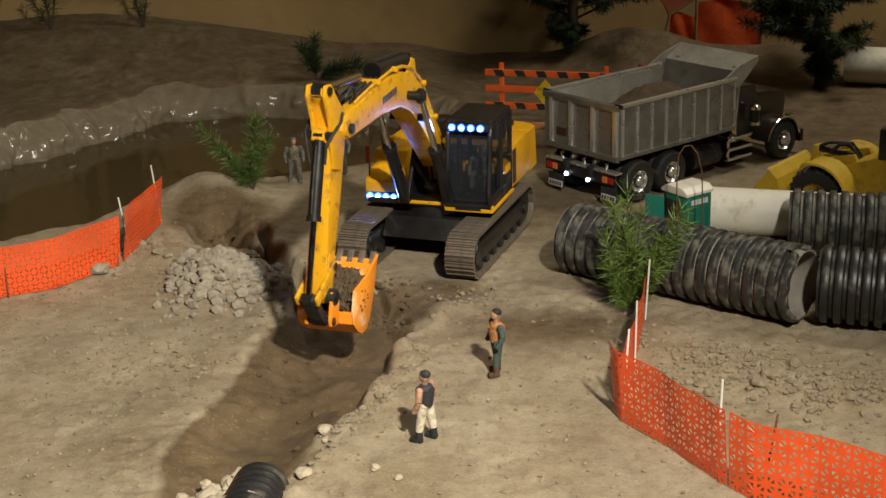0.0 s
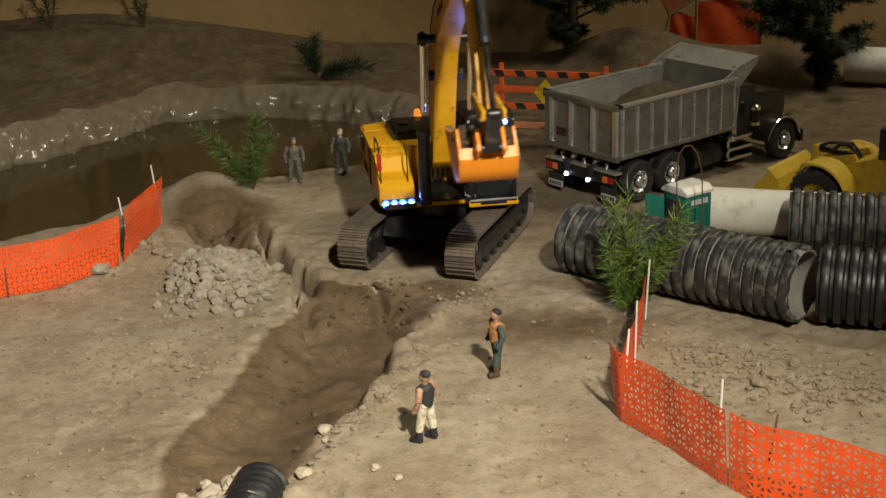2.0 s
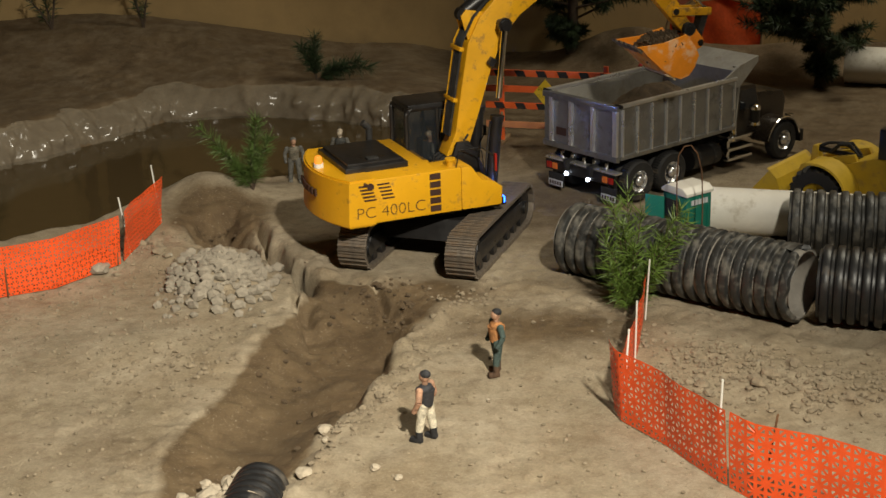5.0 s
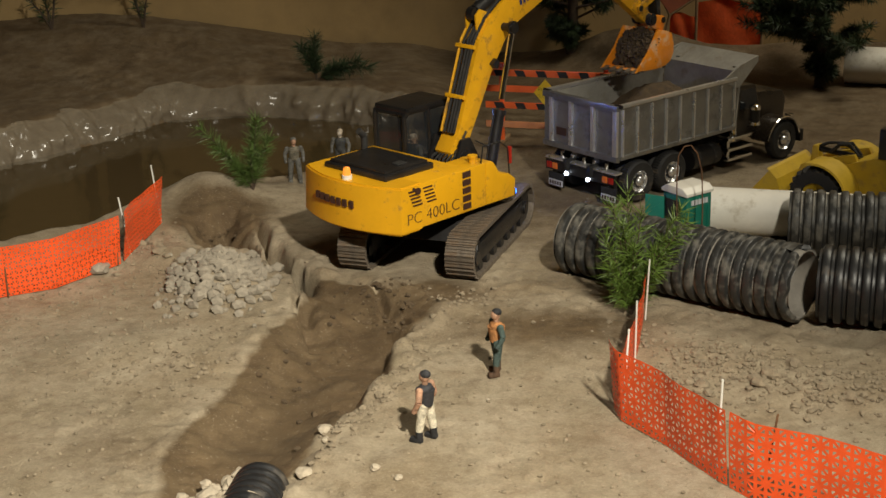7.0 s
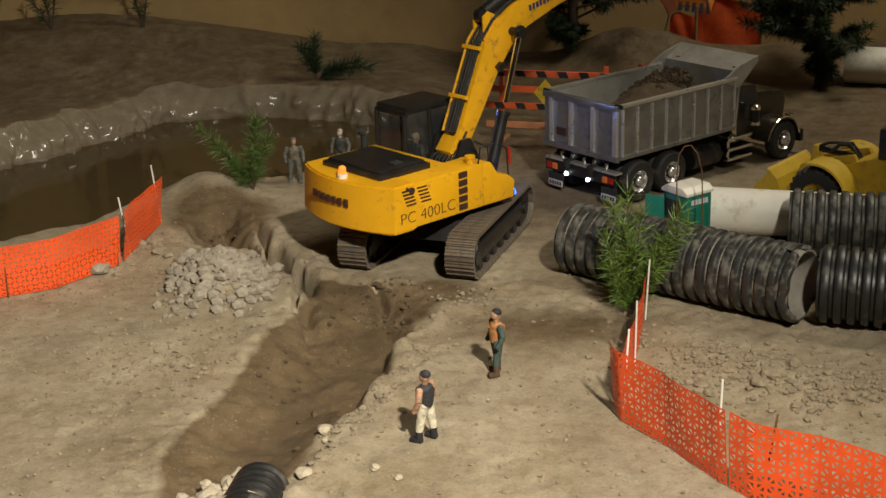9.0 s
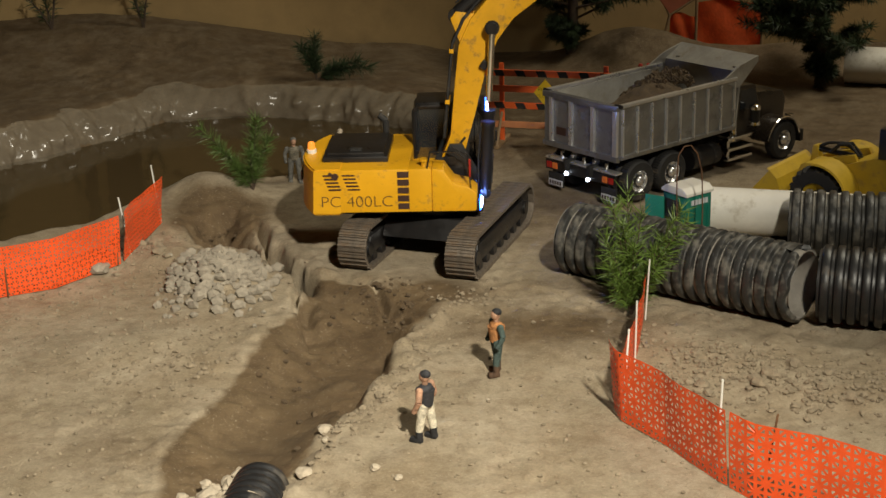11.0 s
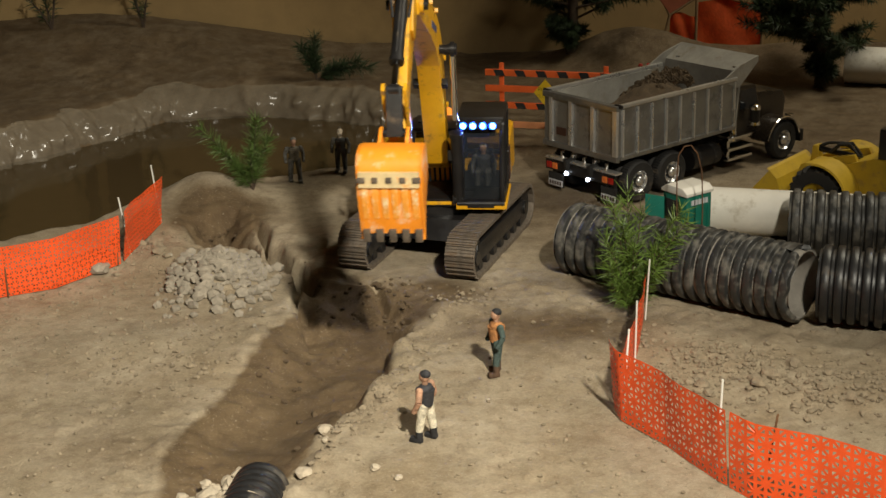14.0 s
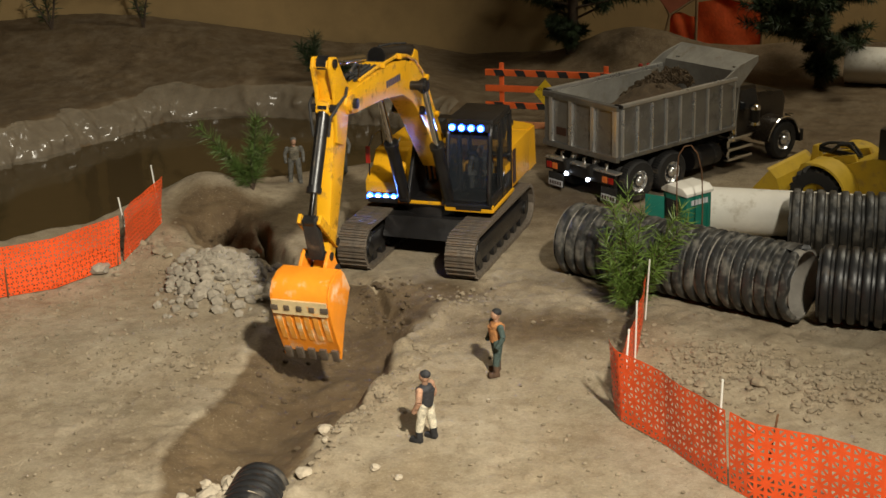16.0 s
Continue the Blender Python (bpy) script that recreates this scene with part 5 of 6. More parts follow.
# ---- wheel loader ----
def build_loader():
    z = height_at(0.74, 2.60)
    loader = thing("wheel_loader", pose(0.722, 2.566, z, 0, 0, 140) @ Matrix.Diagonal((0.92, 0.92, 0.92, 1)), "dull yellow toy wheel loader with lowered bucket", "wheel loader")
    bm = bmesh.new()
    lathe(bm, [(0.028, -0.022), (0.054, -0.022), (0.060, -0.014), (0.060, 0.014), (0.054, 0.022), (0.028, 0.022)], 48, Matrix.Rotation(radians(90), 4, "Z"))
    for v in bm.verts:
        r = math.hypot(v.co.x, v.co.z)
        if r > 0.053 and int((math.atan2(v.co.z, v.co.x) / math.pi + 1) * 24 + 0.01) % 2:
            v.co.x, v.co.z = v.co.x * 0.92, v.co.z * 0.92
    tyre = mesh_of(bm, "tyre", BLACK_MATT, True)
    bm = bmesh.new()
    lathe(bm, [(0.029, -0.012), (0.029, 0.016), (0.022, 0.014), (0.012, 0.006), (0.0, 0.010)], 28, Matrix.Rotation(radians(90), 4, "Z"))
    rim = mesh_of(bm, "rim", LOADER, True)
    for x in (0.0, -0.20):
        for s in (-1, 1):
            bm = bmesh.new()
            rod(bm, (0, -0.012, 0), (0, 0.012, 0), 0.012, n=16)
            wheel = part("wheel", bm, BLACK, loader, "black lugged tyre with yellow rim", Matrix.Translation((x, s * 0.075, 0.061)) @ Matrix.Rotation(0 if s > 0 else math.pi, 4, "Z"))
            share("tyre", tyre, wheel, Matrix())
            share("rim", rim, wheel, Matrix())
            bm = bmesh.new()
            arc = [(x + 0.070 * math.cos(radians(75 + 11 * i)), 0.061 + 0.070 * math.sin(radians(75 + 11 * i))) for i in range(11)]
            arc += [(x + (q - x) * 0.94, 0.061 + (zz - 0.061) * 0.94) for q, zz in arc[::-1]]
            prism(bm, arc, s * 0.046, s * 0.106)
            part("fender", bm, LOADER, loader)
    bm = bmesh.new()
    prism(bm, [(-0.26, 0.05), (0.03, 0.05), (0.040, 0.085), (0.02, 0.105), (-0.04, 0.122), (-0.09, 0.140), (-0.26, 0.140)], -0.045, 0.045, 0.004)
    part("body", bm, LOADER, loader, "dull yellow loader body")
    bm = bmesh.new()
    box(bm, (-0.135, 0, 0.165), (0.075, 0.08, 0.07), bevel=0.005)
    part("cab", bm, BLACK, loader)
    for s in (-1, 1):
        bm = bmesh.new()
        prism(bm, [(-0.06, 0.122), (-0.05, 0.140), (0.020, 0.122), (0.060, 0.105), (0.075, 0.060), (0.082, 0.030), (0.062, 0.028), (0.042, 0.085), (0.01, 0.104)], s * 0.033 - 0.006, s * 0.033 + 0.006, 0.001)
        part("lift_arm", bm, LOADER, loader)
    bm = bmesh.new()
    prism(bm, [(0.030, 0.075), (0.058, 0.075), (0.050, 0.138), (0.040, 0.140)], -0.010, 0.010, 0.001)
    part("tilt_lever", bm, LOADER, loader)
    for y in (0.014, 0.026):
        bm = bmesh.new()
        hose(bm, [(-0.055, y, 0.135), (-0.035, y, 0.156), (-0.012, y, 0.152), (0.004, y, 0.136)], 0.003)
        part("hose", bm, BLACK_MATT, loader)
    bm = bmesh.new()
    hose(bm, [(-0.040, -0.01, 0.130), (-0.010, 0.0, 0.150), (0.020, 0.0, 0.146), (0.045, 0.0, 0.134)], 0.003)
    part("hose", bm, BLACK_MATT, loader)
    bm = bmesh.new()
    rod(bm, (-0.05, 0, 0.125), (0.045, 0, 0.132), 0.006, n=12)
    part("tilt_cylinder", bm, BLACK, loader)
    bm = bmesh.new()
    out = [(0.180, 0.004), (0.125, 0.006), (0.090, 0.018), (0.076, 0.045), (0.088, 0.080), (0.104, 0.096)]
    prism(bm, out + [(x + 0.006, zz + 0.003) for x, zz in out[::-1]], -0.085, 0.085)
    bucket_l = part("loader_bucket", bm, LOADER, loader, "dull yellow loader bucket", smooth=False)
    for s in (-1, 1):
        bm = bmesh.new()
        prism(bm, out, s * 0.084 - 0.0015, s * 0.084 + 0.0015)
        part("side_plate", bm, LOADER, bucket_l, smooth=False)


build_loader()


# ---- safety fences ----
def netting(bm, line, height, cell, seed, lean=-0.010):
    """A sheet with star-cut openings along a ground line; sags and ripples a little."""
    pts = [Vector(q) for q in line]
    lens = [0.0]
    for a, b in zip(pts, pts[1:]):
        lens.append(lens[-1] + (b - a).length)
    nu, nv = max(2, round(lens[-1] / cell)), max(2, round(height / cell))

    def at(u, v):
        s = u / nu * lens[-1]
        i = max(k for k in range(len(pts) - 1) if lens[k] <= s + 1e-9)
        a, b = pts[i], pts[i + 1]
        f = (s - lens[i]) / (lens[i + 1] - lens[i])
        q = a.lerp(b, f)
        nrm = Vector((-(b - a).y, (b - a).x, 0)).normalized()
        h = v / nv * height
        off = 0.005 * noise.noise((s * 14, v * 0.25, seed)) * (0.4 + v / nv) + lean * (v / nv)
        return Vector((q.x + nrm.x * off, q.y + nrm.y * off, q.z + 0.002 + h + 0.004 * noise.noise((s * 9, 3.3, seed)) * v / nv))
    for i in range(nu):
        for j in range(nv):
            c = [(i, j), (i + 0.5, j), (i + 1, j), (i + 1, j + 0.5), (i + 1, j + 1), (i + 0.5, j + 1), (i, j + 1), (i, j + 0.5)]
            mid = (i + 0.5, j + 0.5)
            for k in range(8):
                tri = [c[k], c[(k + 1) % 8], mid]
                g = (sum(q[0] for q in tri) / 3, sum(q[1] for q in tri) / 3)
                hole = [(g[0] + (q[0] - g[0]) * 0.43, g[1] + (q[1] - g[1]) * 0.43) for q in tri]
                o = [bm.verts.new(at(*q)) for q in tri]
                h = [bm.verts.new(at(*q)) for q in hole]
                for a in range(3):
                    b = (a + 1) % 3
                    bm.faces.new((o[a], o[b], h[b], h[a]))


def fence(label, runs, stakes, height, cell):
    """runs: ground lines of netting; stakes: foot, lean, height, brown or white."""
    f = thing("safety_fence", Matrix(), label, "safety fence", "orange safety fences")
    for k, run in enumerate(runs):
        bm = bmesh.new()
        netting(bm, [(x, y, height_at(x, y)) for x, y in run], height * (0.72 if k == 0 and len(runs) == 3 else 1.0), cell, k * 7.7 + len(label), 0.002 if k == 0 and len(runs) == 3 else -0.008)
        bmesh.ops.remove_doubles(bm, verts=bm.verts, dist=0.00002)
        net = part("netting", bm, NET, f, "orange plastic netting", smooth=False)
    for x, y, lx, ly, h, brown in stakes:
        bm = bmesh.new()
        z = height_at(x, y)
        rod(bm, (x, y, z - 0.02), (x + lx, y + ly, z + h), 0.0014, n=8)
        part("stake", bm, STAKE_BROWN if brown else STAKE, f, "thin rusty stake" if brown else "thin white stake")


fence("orange plastic safety netting on white stakes beside the pond", [[(-1.15, 2.06), (-0.90, 2.17), (-0.722, 2.245), (-0.645, 2.290), (-0.555, 2.384)], [(-0.550, 2.392), (-0.543, 2.429), (-0.521, 2.600)]],
      [(-0.543, 2.424, -0.014, 0.0, 0.104, 0), (-0.521, 2.604, -0.012, 0.004, 0.112, 0), (-0.560, 2.38, 0.004, 0.0, 0.080, 1), (-0.712, 2.247, 0.0, 0.0, 0.085, 1)], 0.090, 0.0165)
fence("orange plastic safety netting on thin stakes round the pipe yard", [[(0.306, 2.098), (0.270, 1.925), (0.228, 1.785)], [(0.2220, 1.772), (0.2262, 1.738), (0.275, 1.664), (0.321, 1.569), (0.330, 1.557)],
      [(0.332, 1.553), (0.353, 1.528), (0.420, 1.486), (0.479, 1.440), (0.60, 1.37)]],
      [(0.307, 2.095, 0.006, 0, 0.098, 0), (0.266, 1.905, 0.002, 0, 0.105, 0), (0.226, 1.740, 0.012, 0.02, 0.122, 0), (0.320, 1.575, 0.006, 0.01, 0.128, 0), (0.360, 1.522, 0.018, 0.0, 0.115, 1)], 0.101, 0.0250)


# ---- barricade with sign ----
def build_barricade():
    z = height_at(0.2, 3.12)
    b = thing("road_barricade", pose(0.205, 3.125, z, 0, 0, -17), "orange and black striped road barricade with yellow sign", "barricade")
    for x in (-0.07, 0.16):
        bm = bmesh.new()
        box(bm, (x, 0.004, 0.09), (0.010, 0.007, 0.18), bevel=0.001)
        post = part("post", bm, SIGN_ORANGE, b, "orange post")
        bm = bmesh.new()
        box(bm, (x, 0.004, 0.004), (0.010, 0.11, 0.008), bevel=0.001)
        part("foot", bm, WOOD, post, "bare wooden foot")
        bm = bmesh.new()
        rod(bm, (x, -0.05, 0.006), (x, 0.002, 0.07), 0.003, n=8)
        part("brace", bm, WOOD, post, "bare wooden brace")
    for k, zz in enumerate((0.160, 0.125, 0.088, 0.045)):
        bm = bmesh.new()
        box(bm, (0.045, -0.003, zz), (0.30, 0.006, 0.014), bevel=0.001)
        rail = part("rail", bm, SIGN_ORANGE if k < 3 else WOOD_ORANGE, b, "orange rail")
        if k in (0, 2):
            for i in range(6):
                bm = bmesh.new()
                prism(bm, [(-0.080 + i * 0.047, zz - 0.0066), (-0.060 + i * 0.047, zz - 0.0066), (-0.066 + i * 0.047, zz + 0.0066), (-0.086 + i * 0.047, zz + 0.0066)], -0.0072, -0.0058)
                part("stripe", bm, BLACK_MATT, rail, smooth=False)
    bm = bmesh.new()
    s = 0.030
    prism(bm, [(0.030, 0.120 - s), (0.030 + s * 0.85, 0.120), (0.030, 0.120 + s), (0.030 - s * 0.85, 0.120)], -0.010, -0.0075, 0.0005)
    sign = part("sign", bm, SIGN_YELLOW, b, "yellow diamond sign", smooth=False)
    for text, zz in (("ROAD", 0.128), ("CLOSED", 0.112)):
        lettering("lettering", text, 0.011, sign, Matrix.Translation((0.030, -0.0106, zz)) @ pose(0, 0, 0, 90, 0, 0), BLACK)


WOOD_ORANGE = mat("faded_orange_wood", (0.60, 0.24, 0.10), 0.6, 0, 0.2, 30, 0.1)
build_barricade()


# ---- plants ----
def needles(bm, a, b, count, length, wide, rng, spread=0.9):
    """Needles standing off a twig from a to b, pointing forward."""
    a, b = Vector(a), Vector(b)
    d = (b - a).normalized()
    side = d.orthogonal().normalized()
    for i in range(count):
        q = a.lerp(b, rng.random() ** 0.9)
        n1 = Matrix.Rotation(rng.random() * 6.283, 3, d) @ side
        tip = q + (d * (1 - spread * rng.random()) + n1 * (0.35 + 0.6 * rng.random())).normalized() * length * (0.6 + 0.6 * rng.random())
        tip.z -= length * 0.12 * rng.random()
        wv = (tip - q).cross(Vector((rng.random() - 0.5, rng.random() - 0.5, rng.random() - 0.5))).normalized() * wide
        mid = q.lerp(tip, 0.55)
        v = [bm.verts.new(c) for c in (q - wv * 0.5, q + wv * 0.5, mid + wv * 0.5, tip, mid - wv * 0.5)]
        bm.faces.new(v)


def plant(name, x, y, twigs, count, length, wide, material, label, seed, trunk=0.0022, z=None, category="pine sprig"):
    """twigs: (start fraction, tip offset) rows; a rooted stem with needled twigs."""
    rng = random.Random(seed)
    base = Vector((x, y, height_at(x, y) if z is None else z))
    t = thing(name, Matrix.Translation(base), label, category, "pine sprigs and trees")
    bs = bmesh.new()
    bn = bmesh.new()
    for (sx, sy, sz), (tx, ty, tz) in twigs:
        a, b = Vector((sx, sy, sz)), Vector((tx, ty, tz))
        bend = a.lerp(b, 0.5) + Vector((0, 0, 0.08 * (b - a).length))
        rod(bs, a, bend, trunk * 0.7, trunk * 0.5, 6)
        rod(bs, bend, b, trunk * 0.5, trunk * 0.25, 6)
        needles(bn, a.lerp(bend, 0.3), bend, count // 2, length, wide, rng)
        needles(bn, bend, b + (b - bend) * 0.1, count // 2, length, wide, rng)
    part("stem", bs, BARK, t, "brown woody stem")
    part("crown", bn, material, t, "green needles", smooth=False)["kind"] = "stuff"
    return t


def rays(seed, count, lean, size, low=0.0):
    rng = random.Random(seed)
    rows = []
    for i in range(count):
        a = rng.random() * 6.283
        s = size * (0.65 + 0.5 * rng.random())
        spread = 0.25 + 0.5 * rng.random()
        rows.append(((0, 0, low * rng.random()), (math.cos(a) * s * spread + lean[0] * s, math.sin(a) * s * spread + lean[1] * s, s)))
    return rows


plant("pine_sprig", 0.290, 2.118, [((0, 0, 0), (-0.030, 0.0, 0.172)), ((0, 0, 0), (-0.008, 0.01, 0.186)), ((0, 0, 0), (0.012, 0.0, 0.165)), ((0, 0, 0.01), (0.070, 0.0, 0.165)), ((0, 0, 0.01), (0.058, 0.01, 0.130)),
      ((0, 0, 0.02), (0.080, 0.0, 0.145)), ((0, 0, 0.01), (-0.040, -0.01, 0.120)), ((0, 0, 0.01), (-0.034, -0.01, 0.080)), ((0, 0, 0), (0.034, -0.01, 0.075)), ((0, 0, 0), (-0.022, -0.01, 0.050)), ((0, 0, 0), (0.0, -0.01, 0.11)),
      ((0, 0, 0.02), (-0.016, -0.005, 0.145)), ((0, 0, 0.02), (0.050, -0.005, 0.100))],
      150, 0.033, 0.0014, NEEDLE_BRIGHT, "bright green pine sprig stuck in the earth by the fence", 3)
plant("pine_sprig", -0.372, 2.79, [((0, 0, 0), (-0.095, 0.02, 0.120)), ((0, 0, 0), (-0.060, 0.0, 0.085)), ((0, 0, 0), (-0.03, -0.01, 0.05)), ((0, 0, 0), (0.015, 0.0, 0.140)), ((0, 0, 0), (0.035, 0.01, 0.10)), ((0, 0, 0), (0.0, -0.01, 0.08)), ((0, 0, 0), (0.01, 0.02, 0.125))],
      300, 0.030, 0.0010, NEEDLE, "green pine sprig on the pond bank", 8)
plant("pine_sprig", -0.305, 3.64, [((0, 0, 0), (-0.035, 0, 0.085)), ((0, 0, 0), (0.0, 0, 0.105)), ((0, 0, 0), (0.10, 0.0, 0.045)), ((0, 0, 0), (0.13, 0.0, 0.03)), ((0, 0, 0), (-0.01, 0, 0.07)), ((0, 0, 0), (0.06, 0, 0.03))],
      300, 0.034, 0.0014, NEEDLE_DARK, "dark green pine sprig behind the pond", 11)


def conifer(x, y, high, wide, seed, label, trunk=0.016, bare=0.24):
    rng = random.Random(seed)
    base = Vector((x, y, height_at(x, y)))
    t = thing("pine_tree", Matrix.Translation(base), label, "pine tree", "pine sprigs and trees")
    bs, bn = bmesh.new(), bmesh.new()
    rod(bs, (0, 0, -0.01), (0.004, 0, high * 0.5), trunk, trunk * 0.7, 10)
    rod(bs, (0.004, 0, high * 0.5), (0, 0, high), trunk * 0.7, trunk * 0.2, 10)
    for i in range(46):
        f = 0.06 + 0.94 * (i / 46) ** 1.0
        zz = high * f
        reach = wide * (1.0 - 0.55 * f) * (0.45 + 0.65 * rng.random()) * (0.26 if f < bare else 1.15)
        a = rng.random() * 6.283
        b = Vector((math.cos(a) * reach, math.sin(a) * reach, zz + reach * (0.12 + 0.25 * rng.random())))
        s = Vector((0, 0, zz))
        rod(bs, s, b, trunk * 0.22, trunk * 0.06, 5)
        needles(bn, s.lerp(b, 0.2), b, 260, 0.028, 0.0019, rng, 1.1)
        for k in range(3):
            q = s.lerp(b, 0.35 + 0.2 * k)
            e = q + Vector((rng.random() - 0.5, rng.random() - 0.5, 0.2 * rng.random())) * reach * 0.7
            needles(bn, q, e, 170, 0.027, 0.0019, rng, 1.1)
    part("trunk", bs, BARK, t, "dark trunk with limbs")
    part("crown", bn, NEEDLE_DARK, t, "dark green needles", smooth=False)["kind"] = "stuff"


conifer(0.362, 3.90, 0.40, 0.27, 21, "dark green model pine tree by the back wall", 0.017, 0.20)
conifer(0.955, 3.60, 0.40, 0.215, 22, "broad dark green model pine tree behind the truck", 0.015)
conifer(-1.27, 3.90, 0.26, 0.10, 23, "small dark pine tree on the bank", 0.008)
for k, (x, y, tw) in enumerate(((-0.80, 4.0, [((0, 0, 0), (-0.03, 0, 0.12)), ((0, 0, 0), (-0.05, 0, 0.17)), ((0, 0, 0), (0.02, 0, 0.10))]),
                               (-1.05, 4.0, [((0, 0, 0), (-0.02, 0, 0.12)), ((0, 0, 0), (0.03, 0, 0.15)), ((0, 0, 0), (-0.06, 0, 0.09))]))):
    plant("pine_sprig", x, y, tw, 60, 0.028, 0.0022, NEEDLE_DARK, "withered dark sprig leaning at the back wall", 30 + k, 0.005)


# ---- shelter with netting walls, behind the truck ----
def build_shelter():
    z = height_at(0.75, 3.93)
    s = thing("site_shelter", pose(0.60, 3.93, z - 0.035), "timber shelter frame hung with orange netting", "shelter")
    canvas = mat("red_brown_canvas", (0.34, 0.10, 0.05), 0.8, 0, 0.25, 20, 0.2)
    cloth = mat("orange_red_cloth", (0.90, 0.14, 0.030), 0.7, 0, 0.25, 26, 0.3, 120)
    for a, b in (((0.0, 0, 0), (0.028, 0, 0.118)), ((0.10, 0, 0), (0.10, 0, 0.16)), ((0.28, 0, 0), (0.275, 0, 0.15)), ((0.028, 0, 0.118), (-0.02, 0.0, 0.22)), ((0.028, 0, 0.118), (0.10, 0, 0.165))):
        bm = bmesh.new()
        rod(bm, a, b, 0.004, n=8)
        part("pole", bm, WOOD, s, "thin wooden pole")
    for x0, x1, zb, zt in ((0.03, 0.098, 0.035, 0.118), (0.104, 0.275, 0.030, 0.150)):
        bm = bmesh.new()
        n = 14
        rows = []
        for i in range(n + 1):
            u = i / n
            rows.append([bm.verts.new((x0 + (x1 - x0) * u, 0.004 + 0.006 * math.sin(u * 9 + j * 0.6), zb + (zt - zb) * j / 6 + 0.006 * math.sin(u * 5))) for j in range(7)])
        for p, q in zip(rows, rows[1:]):
            for j in range(6):
                bm.faces.new((p[j], q[j], q[j + 1], p[j + 1]))
        bmesh.ops.solidify(bm, geom=bm.faces[:], thickness=0.0015)
        part("netting", bm, cloth, s, "orange-red netting sheet")
    bm = bmesh.new()
    prism(bm, [(-0.03, 0.20), (0.028, 0.122), (0.10, 0.168), (0.24, 0.158), (0.24, 0.162), (0.13, 0.26), (-0.03, 0.26)], -0.004, 0.012, 0.001)
    part("canvas", bm, canvas, s, "red-brown canvas front", smooth=False)
    bm = bmesh.new()
    for x in (-0.085, -0.065, -0.05):
        ball(bm, (x, -0.26, 0.004), 0.0065, sub=2)
    ob = part("lamp_box", bm, RED, None, m=pose(0.60, 3.93, z))
    tagged(ob, "small red warning lamps behind the truck", "warning lamp")


build_shelter()


# ---- toy figures: plain shapes, one mesh each ----
def figure(x, y, turn, colours, label, h=0.098, m=None, seated=False):
    mats = [mat("figure_" + n, c, 0.75, 0, 0.5, 150, 0.3, 300, tuple(q * 0.35 for q in c), 0.16, 190) for n, c in colours]
    bm = bmesh.new()
    slots = []

    def put(slot, fn, *a, **k):
        before = set(bm.faces)
        fn(bm, *a, **k)
        slots.extend((f, slot) for f in bm.faces if f not in before)
    s = h / 0.098
    up = 0.0
    for side in (-1, 1):
        y0 = side * 0.0085 * s
        fx = 0.005 * side * s
        if seated:
            put(1, rod, (0, y0, 0.012), (0.024, y0, 0.014), 0.006, 0.005)
            put(0, rod, (0.024, y0, 0.014), (0.026, y0, -0.008), 0.005, 0.004)
        else:
            put(0, box, (fx + 0.004 * s, y0 * 1.2, 0.0035 * s), (0.017 * s, 0.0085 * s, 0.007 * s), None, 0.002 * s)
            put(0, rod, (fx, y0 * 1.15, 0.004 * s), (fx, y0 * 1.1, 0.018 * s), 0.0047 * s, 0.0050 * s)
            put(1, rod, (fx, y0 * 1.1, 0.016 * s), (fx * 0.6, y0, 0.030 * s), 0.0052 * s, 0.0058 * s)
            put(1, rod, (fx * 0.6, y0, 0.029 * s), (0, y0 * 0.75, 0.052 * s), 0.0058 * s, 0.0072 * s)
    b = 0.012 if seated else 0.050 * s
    put(1, ball, (0, 0, b + 0.001), 0.0105 * s, (0.8, 1.15, 0.7))
    put(2, rod, (0, 0, b), (0, 0, b + 0.022 * s), 0.0098 * s, 0.0125 * s)
    put(2, ball, (0, 0, b + 0.022 * s), 0.0122 * s, (0.8, 1.15, 0.6))
    for side in (-1, 1):
        sh = (0, side * 0.0145 * s, b + 0.024 * s)
        el = (-0.002 * s, side * 0.0195 * s, b + 0.011 * s)
        wr = (0.006 * s, side * 0.0185 * s, b - 0.003 * s)
        put(3, ball, sh, 0.0052 * s)
        put(3, rod, sh, el, 0.0048 * s, 0.0040 * s)
        put(3, rod, el, wr, 0.0040 * s, 0.0032 * s)
        put(3, ball, wr, 0.0038 * s)
    put(4, rod, (0, 0, b + 0.026 * s), (0, 0, b + 0.033 * s), 0.0038 * s)
    put(4, ball, (0.001 * s, 0, b + 0.039 * s), 0.0068 * s, (1.05, 0.88, 1.2))
    put(5, ball, (-0.001 * s, 0, b + 0.0425 * s), 0.0068 * s, (1.1, 0.98, 0.85))
    for f, k in slots:
        if f.is_valid:
            f.material_index = k
    ob = part("toy_figure", bm, mats, None, m=m if m is not None else pose(x, y, height_at(x, y), 0, 0, turn))
    return tagged(ob, label, "toy figure", "toy figures")


